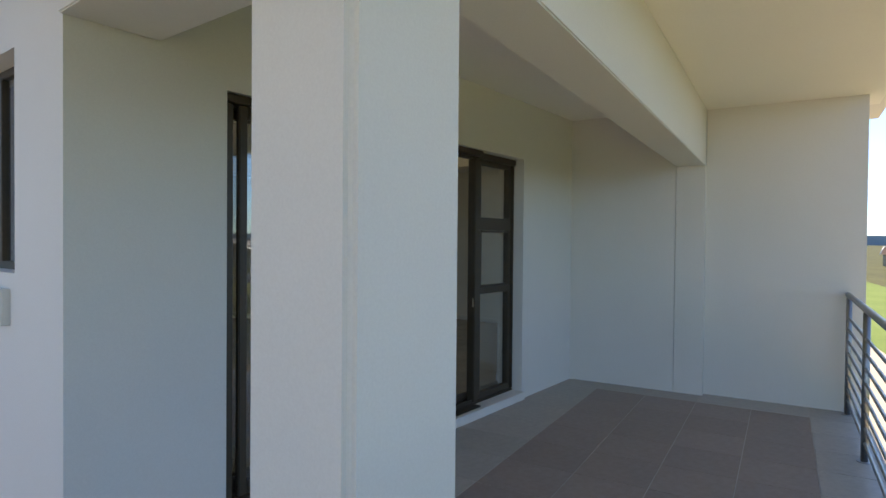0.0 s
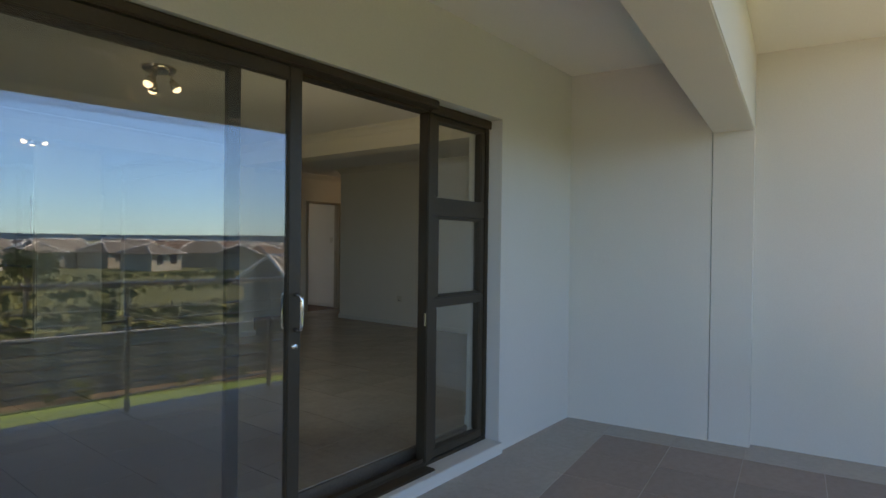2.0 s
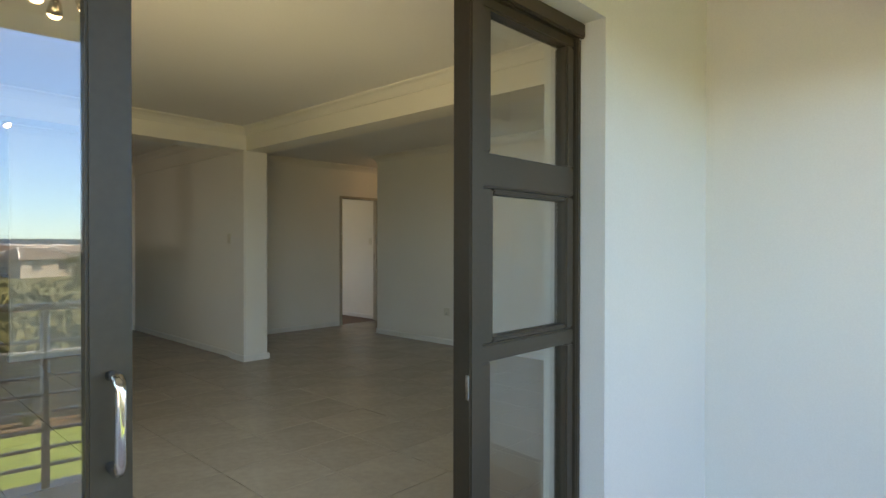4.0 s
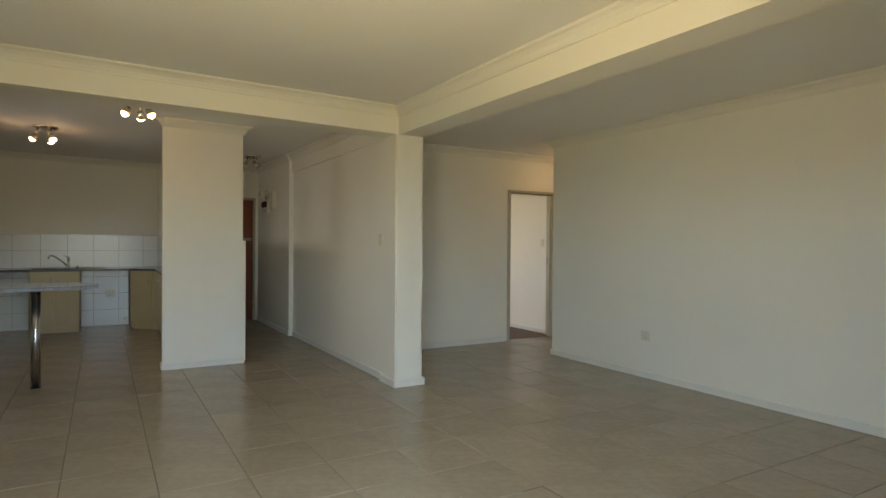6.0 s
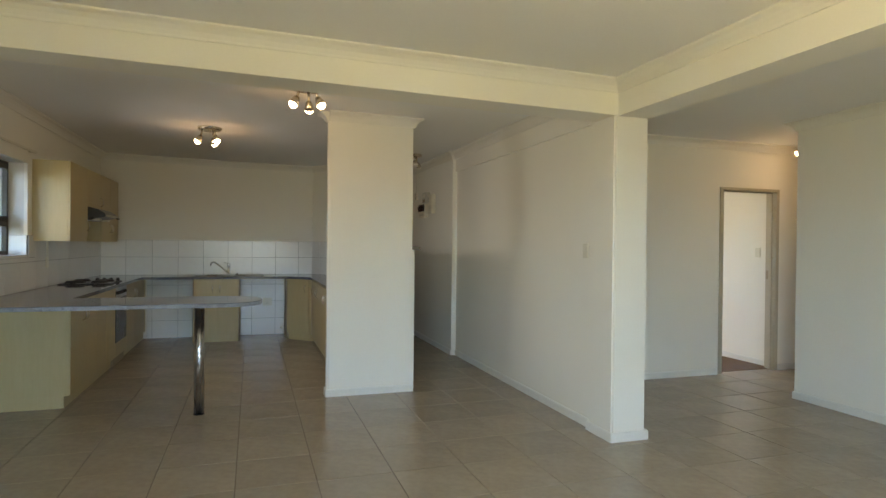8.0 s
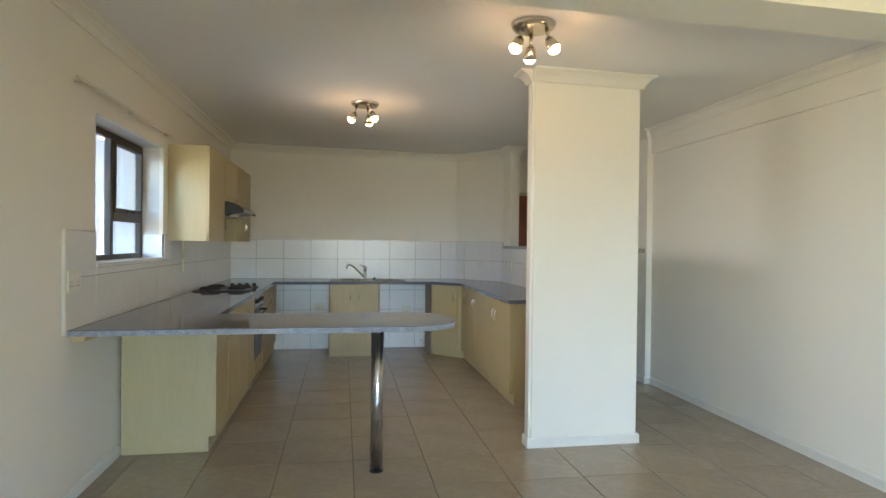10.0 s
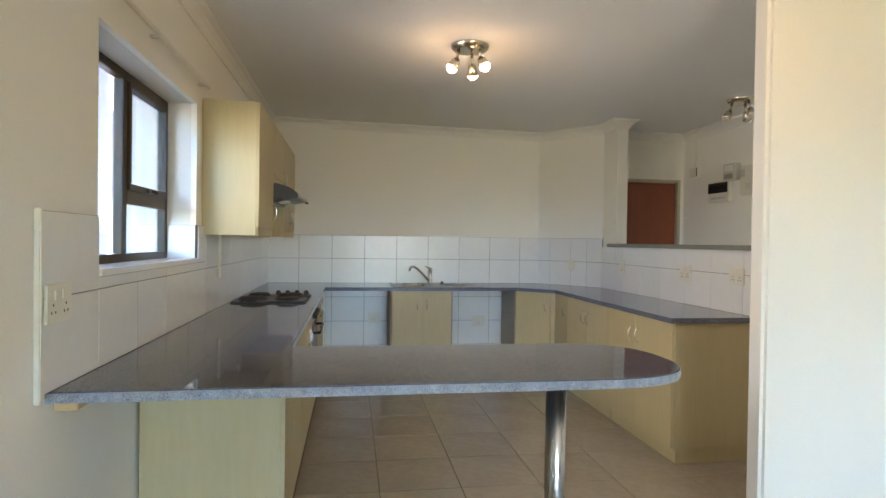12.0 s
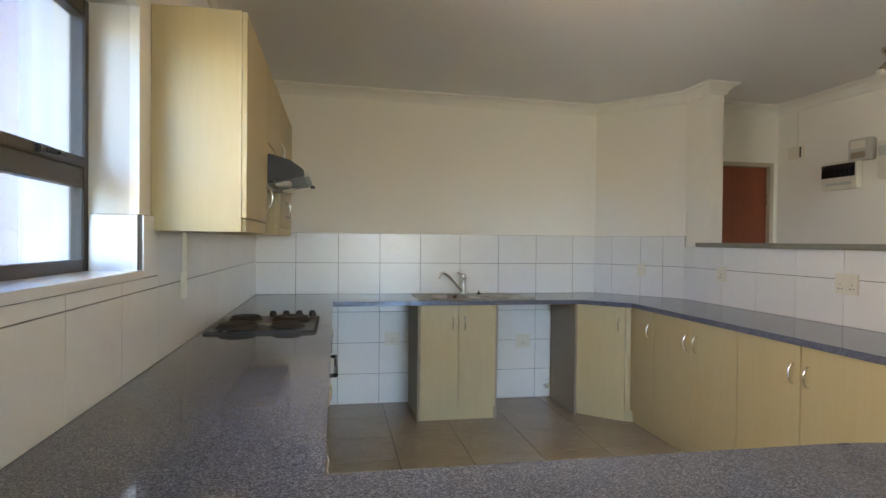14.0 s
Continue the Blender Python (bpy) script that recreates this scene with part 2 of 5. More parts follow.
def lathe(profile, at, n=32, axis=None):
    """A turned shape: rows of (radius, height) about the upright through at, or about axis."""
    bm = bmesh.new()
    rows = []
    for r, h in profile:
        rows.append([bm.verts.new((max(r, 1e-4) * math.cos(2 * math.pi * i / n), max(r, 1e-4) * math.sin(2 * math.pi * i / n), h)) for i in range(n)])
    for a, b in zip(rows, rows[1:]):
        for i in range(n):
            bm.faces.new((a[i], a[(i + 1) % n], b[(i + 1) % n], b[i])).smooth = True
    turn = Matrix.Translation(at)
    if axis is not None:
        turn = turn @ Vector(axis).to_track_quat("Z", "Y").to_matrix().to_4x4()
    bmesh.ops.transform(bm, matrix=turn, verts=bm.verts[:])
    bmesh.ops.recalc_face_normals(bm, faces=bm.faces[:])
    return bm


def tube(points, r, n=10, bm=None):
    """A round bar bent through points."""
    bm = bm or bmesh.new()
    points = [Vector(p) for p in points]
    rows = []
    for i, p in enumerate(points):
        way = (points[min(i + 1, len(points) - 1)] - points[max(i - 1, 0)]).normalized()
        side = way.cross(Vector((0.31, 0.17, 0.93))).normalized()
        up = side.cross(way)
        rows.append([bm.verts.new(p + r * (math.cos(2 * math.pi * k / n) * side + math.sin(2 * math.pi * k / n) * up)) for k in range(n)])
    for a, b in zip(rows, rows[1:]):
        for i in range(n):
            bm.faces.new((a[i], a[(i + 1) % n], b[(i + 1) % n], b[i])).smooth = True
    bm.faces.new(rows[0][::-1])
    bm.faces.new(rows[-1])
    return bm


def slab(outline, z0, z1, bevel=0.0):
    """An upright prism over an outline in plan."""
    bm = bmesh.new()
    lo = [bm.verts.new((x, y, z0)) for x, y in outline]
    hi = [bm.verts.new((x, y, z1)) for x, y in outline]
    n = len(outline)
    bm.faces.new(lo[::-1])
    bm.faces.new(hi)
    for i in range(n):
        bm.faces.new((lo[i], lo[(i + 1) % n], hi[(i + 1) % n], hi[i]))
    bmesh.ops.recalc_face_normals(bm, faces=bm.faces[:])
    if bevel:
        bmesh.ops.bevel(bm, geom=bm.edges[:], offset=bevel, segments=2, affect="EDGES", clamp_overlap=True)
    return bm


def mesh_of(bm, name, material):
    me = bpy.data.meshes.new(name)
    bmesh.ops.recalc_face_normals(bm, faces=bm.faces[:])
    bm.to_mesh(me)
    bm.free()
    me.materials.append(material)
    return me


def part(name, bm, material, parent, label=""):
    ob = new(name, mesh_of(bm, name, material))
    ob.parent = parent
    up, m = parent, Matrix()
    while up:
        m = up.matrix_basis.copy() if up.parent is None else m
        up = up.parent
    if parent.parent is None:
        ob.matrix_parent_inverse = m.inverted()
    return tagged(ob, label)


def thing(name, x, y, z, label, category, group=""):
    ob = new(name)
    ob.matrix_basis = Matrix.Translation((x, y, z))
    ob.empty_display_size = 0.1
    return tagged(ob, label, category, group)


def solid(name, bm, material, label="", category="", kind="structure", group=""):
    return tagged(new(name, mesh_of(bm, name, material)), label, category, group, kind)


def blocks(name, rows, material, label, category="wall", turn=None):
    bm = bmesh.new()
    for row in rows:
        box_bm(bm, *row)
    if turn is not None:
        bmesh.ops.transform(bm, matrix=turn, verts=bm.verts[:])
    return solid(name, bm, material, label, category)


# ---- plan ----
CEILING = 2.60
WEST, EAST, BACK = -0.90, 5.95, 12.36      # inner faces of the flat
FRONT_OUT, FRONT_IN = 1.68, 1.95           # the wall with the sliding door
BALCONY = -0.135
SLAB = 2.72
SKEW = radians(7.0)                        # the balcony's outer parts stand at this angle to the flat
# from balcony axes (along the rail, across it) to the world; its origin is the foot of the end pilaster
BAL = Matrix.Translation((3.77, 0.335, 0)) @ Matrix.Rotation(SKEW, 4, "Z")

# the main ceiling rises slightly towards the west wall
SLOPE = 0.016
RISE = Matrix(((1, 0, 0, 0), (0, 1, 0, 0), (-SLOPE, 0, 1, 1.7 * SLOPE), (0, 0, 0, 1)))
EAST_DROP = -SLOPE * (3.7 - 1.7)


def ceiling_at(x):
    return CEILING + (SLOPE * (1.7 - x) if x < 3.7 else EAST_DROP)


# floor slabs
blocks("floor", [(-1.2, 1.95, -0.20, 9.2, 12.8, -0.006)], GROUT, "dark grout bed under beige floor tiles", "floor")
bm = slab([(-5.0, -2.05), (4.3, -0.92), (4.0, 1.68), (-5.0, 1.68)], -0.42, BALCONY - 0.0022)
solid("balcony_floor", bm, BALGROUT, "grey grout bed of the tiled balcony floor", "floor")

# front wall with the door opening, outside render and inside paint
DOOR_L, DOOR_R, DOOR_B, DOOR_T = -0.655, 2.515, -0.10, 2.175
blocks("wall_front", [(-1.43, 1.68, -0.42, DOOR_L, 1.93, 2.9), (DOOR_R, 1.68, -0.42, 4.0, 1.93, 2.9), (DOOR_L, 1.68, DOOR_T, DOOR_R, 1.93, 2.9),
                      (DOOR_L, 1.652, -0.42, DOOR_R, 1.93, DOOR_B - 0.042)], RENDER, "cream rendered outer wall round the sliding door")
blocks("wall_front_inside", [(-1.2, 1.93, -0.1, DOOR_L, 1.96, 2.75), (DOOR_R, 1.93, -0.1, 6.1, 1.96, 2.75), (DOOR_L, 1.93, DOOR_T, DOOR_R, 1.96, 2.75),
                             (4.0, 1.68, -0.42, 6.1, 1.93, 2.75)], WALL, "cream painted inner wall round the sliding door")

# west wall with two windows
WA = (2.27, 3.47, 1.21, 2.31)
WK = (8.235, 9.53, 1.255, 2.135)
blocks("wall_west", [(-1.43, 1.93, -0.42, -0.93, WA[0], 2.9), (-1.43, WA[1], -0.42, -0.93, 6.6, 2.9), (-1.43, WA[0], -0.42, -0.93, WA[1], WA[2]),
                     (-1.43, WA[0], WA[3], -0.93, WA[1], 2.9),
                     (-1.16, 6.6, -0.42, -0.93, WK[0], 2.9), (-1.16, WK[1], -0.42, -0.93, 12.6, 2.9), (-1.16, WK[0], -0.42, -0.93, WK[1], WK[2]),
                     (-1.16, WK[0], WK[3], -0.93, WK[1], 2.9)], RENDER, "cream rendered outer wall with two windows")
blocks("wall_west_inside", [(-0.93, 1.96, -0.1, WEST, WA[0], 2.75), (-0.93, WA[1], -0.1, WEST, WK[0], 2.75), (-0.93, WA[0], -0.1, WEST, WA[1], WA[2]),
                            (-0.93, WA[0], WA[3], WEST, WA[1], 2.75), (-0.93, WK[1], -0.1, WEST, 12.6, 2.75),
                            (-0.93, WK[0], -0.1, WEST, WK[1], WK[2]), (-0.93, WK[0], WK[3], WEST, WK[1], 2.75)], WALL, "cream painted inner wall with the kitchen window")

# kitchen back wall, its bevelled corner and the stub beside the hatch
blocks("wall_back", [(-0.90, BACK, -0.1, 2.04, 12.6, 2.75)], WALL, "cream painted kitchen back wall above white tiles")
solid("wall_bevel", slab([(2.04, BACK), (2.53, 11.73), (2.53, 11.43), (2.64, 11.43), (2.64, 12.6), (2.04, 12.6)], -0.1, 2.75), WALL,
      "cream painted bevelled corner wall of the kitchen", "wall")
blocks("wall_hatch", [(2.53, 8.495, -0.1, 2.64, 11.43, 1.345)], WALL, "low cream wall between kitchen and passage")
# pier
bm = boxed(1.79, 8.385, 0.0, 2.59, 8.495, 2.75, bevel=0.018)
solid("wall_pier", bm, WALL, "cream painted pier at the end of the low wall", "pier")
# entry wall with the red door opening, passage wall, jog
blocks("wall_entry", [(2.64, 11.95, -0.1, 2.665, 12.15, 2.75), (3.51, 11.95, -0.1, 3.75, 12.15, 2.75), (2.665, 11.95, 2.08, 3.51, 12.15, 2.75)], WALL,
       "cream painted wall round the entrance door")
blocks("wall_passage", [(3.61, 6.86, -0.1, 3.80, 10.02, 2.75), (3.55, 10.02, -0.1, 3.80, 11.95, 2.75)], WALL, "long cream painted passage wall")
blocks("passage_downstand", [(3.585, 6.86, 2.325, 3.80, 10.02, 2.75)], WALL, "shallow cream beam along the top of the passage wall", "beam")
# east: back wall with bedroom door opening, right wall, corridor and bedroom shell
BD = (6.05, 6.87, 2.035)
blocks("wall_lounge_back", [(3.80, 8.19, -0.1, BD[0], 8.30, 2.75), (BD[1], 8.19, -0.1, 9.2, 8.30, 2.75), (BD[0], 8.19, BD[2], BD[1], 8.30, 2.75)], WALL,
       "cream painted lounge wall with the bedroom doorway")
blocks("wall_east", [(EAST, 1.9, -0.1, EAST + 0.15, 7.15, 2.75), (EAST + 0.15, 7.0, -0.1, 9.2, 7.15, 2.75), (9.05, 7.15, -0.1, 9.2, 8.19, 2.75)], WALL,
       "wide cream painted lounge wall")
# the window opening is out of view, added to let light into the room
blocks("wall_bedroom", [(3.80, 8.30, -0.1, 3.9, 12.6, 2.75), (9.1, 8.30, -0.1, 9.2, 12.6, 2.75), (3.9, 12.5, -0.1, 5.0, 12.6, 2.75), (8.0, 12.5, -0.1, 9.1, 12.6, 2.75),
                        (5.0, 12.5, -0.1, 8.0, 12.6, 0.9), (5.0, 12.5, 2.1, 8.0, 12.6, 2.75)], WALL, "cream painted bedroom walls with an unseen window opening")
solid("wall_bedroom_side", boxed(6.93, 8.30, -0.1, 7.03, 11.3, 2.75), WALL, "cream painted wall inside the bedroom", "wall")
blocks("bedroom_floor", [(3.9, 8.27, -0.004, 9.1, 12.5, 0.004)], CARPET, "brown carpet of the bedroom", "floor")
blocks("wall_outer_north", [(2.64, 12.45, -0.1, 3.80, 12.6, 2.75)], WALL, "plain wall behind the entrance")

# column and beams
solid("column", boxed(3.578, 6.579, 0.0, 3.861, 6.88, 2.4, bevel=0.012), WALL, "square cream painted column in the lounge", "column")
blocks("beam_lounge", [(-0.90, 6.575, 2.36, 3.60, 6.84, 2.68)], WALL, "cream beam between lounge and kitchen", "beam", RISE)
blocks("beam_joint", [(3.60, 6.577, 2.325, 3.863, 6.84, 2.75)], WALL, "cream beam end over the column", "beam")
blocks("beam_side", [(3.60, 1.95, 2.325, 3.865, 6.575, 2.75)], WALL, "cream beam along the lounge ceiling", "beam")

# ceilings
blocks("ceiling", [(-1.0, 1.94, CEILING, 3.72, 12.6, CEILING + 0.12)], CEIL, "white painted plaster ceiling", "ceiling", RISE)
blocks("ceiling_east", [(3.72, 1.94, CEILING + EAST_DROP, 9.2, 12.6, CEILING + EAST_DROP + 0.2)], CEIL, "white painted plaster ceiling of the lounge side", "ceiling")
# west edge of this unseen slab is extended to shade the neighbour wall
solid("roof_slab", slab([(-5.0, -2.35), (4.6, -1.2), (6.4, -1.0), (6.4, 1.66), (9.4, 1.66), (9.4, 12.8), (-1.95, 12.8), (-1.95, 1.66), (-5.0, 1.66)], 2.91, 3.2), RENDER, "rendered concrete slab over the flat", "roof")
solid("balcony_ceiling", slab([(-5.0, -2.2), (4.5, -1.03), (4.2, 1.68), (-5.0, 1.68)], SLAB, 2.905), SOFFIT, "cream painted balcony ceiling", "ceiling")

# balcony: end wall, pilaster, beams, pillar
blocks("balcony_end_wall", [(0.07, -1.32, -0.42, 0.32, 1.6, 2.9)], RENDER, "cream rendered end wall of the balcony", "wall", BAL)
blocks("balcony_pilaster", [(-0.02, 0.0, -0.42, 0.07, 0.272, 2.72), (-0.02, 0.277, -0.42, 0.07, 1.6, 2.72)], RENDER, "cream rendered pilaster under the balcony beam", "pilaster", BAL)
bm = boxed(-5.2, 0.0, 2.155, 0.07, 0.275, 2.72, bevel=0.006, turn=BAL)
solid("balcony_beam", bm, RENDER, "cream rendered beam along the balcony", "beam")
bm = boxed(-1.45, -0.10, 2.335, -1.01, 1.68, 2.715, bevel=0.006)
solid("balcony_cross_beam", bm, RENDER, "cream rendered cross beam over the balcony", "beam")
bm = boxed(-1.595, -0.245, -0.42, -1.20, 0.115, 2.719, bevel=0.022, segments=3)
solid("balcony_pillar", bm, RENDER, "square cream rendered balcony pillar", "pillar")


# ---- cornices and skirtings ----
def run_profile(name, path, profile, material, label, category, turn=None):
    """A moulding along a path in plan; the profile is (away from the wall, up), the wall on the path's right-hand side."""
    bm = bmesh.new()
    pts = [Vector((x, y)) for x, y in path]
    rows = []
    for i, p in enumerate(pts):
        ways = [(b - a).normalized() for a, b in ((pts[i - 1], p) if i else (p, pts[1]), (p, pts[i + 1]) if i < len(pts) - 1 else (pts[i - 1], p))]
        sides = [Vector((-w.y, w.x)) for w in ways]
        mid = (sides[0] + sides[1]).normalized()
        mid = mid / max(0.3, mid.dot(sides[0]))
        rows.append([bm.verts.new((p.x + mid.x * u, p.y + mid.y * u, v)) for u, v in profile])
    for a, b in zip(rows, rows[1:]):
        for i in range(len(profile)):
            j = (i + 1) % len(profile)
            bm.faces.new((a[i], a[j], b[j], b[i]))
    bm.faces.new(rows[0])
    bm.faces.new(rows[-1][::-1])
    if turn is not None:
        bmesh.ops.transform(bm, matrix=turn, verts=bm.verts[:])
    return solid(name, bm, material, label, category)


C = CEILING
CORNICE = [(0.0, C - 0.085), (0.012, C - 0.085), (0.016, C - 0.070), (0.030, C - 0.045), (0.052, C - 0.024), (0.072, C - 0.016), (0.080, C - 0.010), (0.080, C + 0.002), (0.0, C + 0.002)]
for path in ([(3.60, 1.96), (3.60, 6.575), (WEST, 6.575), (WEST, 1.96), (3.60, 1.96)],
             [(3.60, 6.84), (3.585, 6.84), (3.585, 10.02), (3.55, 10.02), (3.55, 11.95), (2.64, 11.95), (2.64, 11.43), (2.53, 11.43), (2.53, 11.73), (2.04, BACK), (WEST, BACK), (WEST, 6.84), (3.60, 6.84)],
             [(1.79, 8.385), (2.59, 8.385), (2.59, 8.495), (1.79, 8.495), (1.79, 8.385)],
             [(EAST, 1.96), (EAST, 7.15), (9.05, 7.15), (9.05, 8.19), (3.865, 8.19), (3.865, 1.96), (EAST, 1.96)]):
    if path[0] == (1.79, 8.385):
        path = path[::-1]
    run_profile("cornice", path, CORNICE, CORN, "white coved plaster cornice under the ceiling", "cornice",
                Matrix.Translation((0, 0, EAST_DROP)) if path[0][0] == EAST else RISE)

SKIRTING = [(0.0, 0.0), (0.013, 0.0), (0.013, 0.058), (0.008, 0.068), (0.0, 0.068)]
for path in ([(WEST, 8.60), (WEST, 1.96), (DOOR_L, 1.96)],
             [(1.79, 8.495), (1.79, 8.385), (2.59, 8.385), (2.59, 8.495)][::-1],
             [(3.61, 6.88), (3.575, 6.88), (3.575, 6.575), (3.865, 6.575), (3.865, 6.88), (3.80, 6.88), (3.80, 8.19), (BD[0] - 0.03, 8.19)][::-1],
             [(3.61, 6.88), (3.61, 10.02), (3.55, 10.02), (3.55, 11.95), (3.525, 11.95)],
             [(DOOR_R, 1.96), (EAST, 1.96), (EAST, 7.15), (9.05, 7.15), (9.05, 8.19), (BD[1] + 0.03, 8.19)],
             [(2.53, 8.495), (2.53, 9.38)],
             [(6.93, 8.325), (6.93, 11.3)]):
    run_profile("baseboard", path, SKIRTING, SKIRT, "white painted skirting board along the wall", "skirting")


# ---- sliding door ----
def frame_bar(name, parent, x0, y0, z0, x1, y1, z1, label="", material=None, bevel=0.006):
    return part(name, boxed(x0, y0, z0, x1, y1, z1, bevel=bevel), material or BRONZE, parent, label)


def pane(parent, x0, y0, z0, x1, y1, z1):
    ob = part("pane", boxed(x0, y0, z0, x1, y1, z1), GLASS, parent, "clear reflecting glass pane")
    ob.visible_shadow = False
    return ob


def sliding_door():
    d = tagged(new("door_1"), "bronze aluminium sliding glass door, open at one end", "sliding door", kind="structure")
    d.matrix_basis = Matrix.Translation((0.9, 1.83, DOOR_B))
    y0, y1 = 1.697, 1.875
    frame_bar("head", d, DOOR_L, 1.785, 2.115, DOOR_R, y1, DOOR_T)
    frame_bar("head", d, DOOR_L, y0, 2.125, 1.84, 1.785, DOOR_T - 0.004)
    frame_bar("head", d, 1.84, 1.766, 2.112, DOOR_R, 1.785, DOOR_T - 0.004)
    frame_bar("track", d, DOOR_L, 1.785, DOOR_B, DOOR_R, y1 + 0.01, -0.045)
    frame_bar("track", d, DOOR_L, y0, DOOR_B, 1.84, 1.785, -0.055)
    frame_bar("track_lip", d, DOOR_L + 0.05, 1.795, -0.045, 1.84, 1.803, -0.02, bevel=0.002)
    frame_bar("jamb", d, DOOR_L, y0, -0.045, DOOR_L + 0.05, y1, 2.115)
    frame_bar("jamb", d, 2.485, 1.785, -0.045, DOOR_R, y1, 2.115)
    frame_bar("mullion", d, 1.84, 1.782, -0.045, 1.905, 1.862, 2.115)
    # fixed leaf, on the inner track
    fixed = part("fixed_leaf", boxed(0.52, 1.84, -0.045, 0.585, 1.872, 2.115, bevel=0.004), BRONZE, d)
    frame_bar("stile", fixed, -0.605, 1.84, -0.045, -0.55, 1.872, 2.115)
    frame_bar("rail", fixed, -0.55, 1.84, -0.045, 0.52, 1.872, 0.02)
    frame_bar("rail", fixed, -0.55, 1.84, 2.06, 0.52, 1.872, 2.115)
    pane(fixed, -0.55, 1.853, 0.02, 0.52, 1.859, 2.06)
    # sliding leaf, pushed over it on the outer track
    leaf = part("sliding_leaf", boxed(0.745, 1.704, -0.035, 0.82, 1.739, 2.115, bevel=0.005), BRONZE, d)
    frame_bar("stile", leaf, -0.565, 1.704, -0.035, -0.512, 1.739, 2.115)
    frame_bar("rail", leaf, -0.512, 1.704, -0.035, 0.745, 1.739, 0.04)
    frame_bar("rail", leaf, -0.512, 1.704, 2.05, 0.745, 1.739, 2.115)
    pane(leaf, -0.512, 1.718, 0.04, 0.745, 1.724, 2.05)
    hx = 0.782
    for y, s in ((1.702, -1), (1.741, 1)):
        pts = [(hx, y, 1.065), (hx, y + s * 0.03, 1.067)]
        pts += [(hx, y + s * (0.03 + 0.022 * math.sin(a)), 1.045 + 0.022 * math.cos(a)) for a in (0.5, 1.0, 1.5)]
        pts += [(hx, y + s * (0.03 + 0.022 * math.sin(a)), 0.925 + 0.022 * math.cos(a)) for a in (1.6, 2.1, 2.6)]
        pts += [(hx, y + s * 0.03, 0.903), (hx, y, 0.905)]
        part("door_handle", tube(pts, 0.0095, 12), CHROME, leaf, "polished steel pull handle")
    part("lock", lathe([(0.0, 0.014), (0.012, 0.014), (0.014, 0.012), (0.016, 0.002), (0.017, 0.0)], (hx, 1.704, 0.825), 20, (0, -1, 0)), CHROME, leaf, "round steel lock")
    part("lock_plate", boxed(1.835, 1.788, 0.80, 1.841, 1.802, 0.88, bevel=0.002), CHROME, d, "steel strike plate")
    # sidelight of three panes; the middle one is a sash
    for z0, z1 in ((-0.045, 0.01), (0.905, 0.965), (1.485, 1.60), (2.075, 2.115)):
        frame_bar("transom", d, 1.905, 1.80, z0, 2.485, 1.86, z1)
    frame_bar("stile", d, 1.905, 1.80, 0.01, 1.965, 1.86, 0.905)
    frame_bar("stile", d, 2.435, 1.80, 0.01, 2.485, 1.86, 0.905)
    frame_bar("stile", d, 1.905, 1.80, 1.60, 1.965, 1.86, 2.075)
    frame_bar("stile", d, 2.435, 1.80, 1.60, 2.485, 1.86, 2.075)
    sash = part("sash", boxed(1.908, 1.799, 0.968, 1.978, 1.858, 1.482, bevel=0.007), BRONZE, d)
    frame_bar("stile", sash, 2.43, 1.799, 0.968, 2.482, 1.858, 1.482)
    frame_bar("rail", sash, 1.978, 1.799, 0.968, 2.43, 1.858, 0.985)
    frame_bar("rail", sash, 1.978, 1.799, 1.465, 2.43, 1.858, 1.482)
    pane(d, 1.965, 1.827, 0.01, 2.435, 1.833, 0.905)
    pane(sash, 1.978, 1.822, 0.985, 2.43, 1.828, 1.465)
    pane(d, 1.965, 1.827, 1.60, 2.435, 1.833, 2.075)
    return d


sliding_door()
bm = slab([(DOOR_L, 1.645), (DOOR_R, 1.645), (DOOR_R, 1.783), (1.842, 1.783), (1.842, 1.695), (DOOR_L, 1.695)], DOOR_B - 0.04, -0.062, bevel=0.004)
solid("door_step", bm, RENDER, "grey stone step before the sliding door", "step")


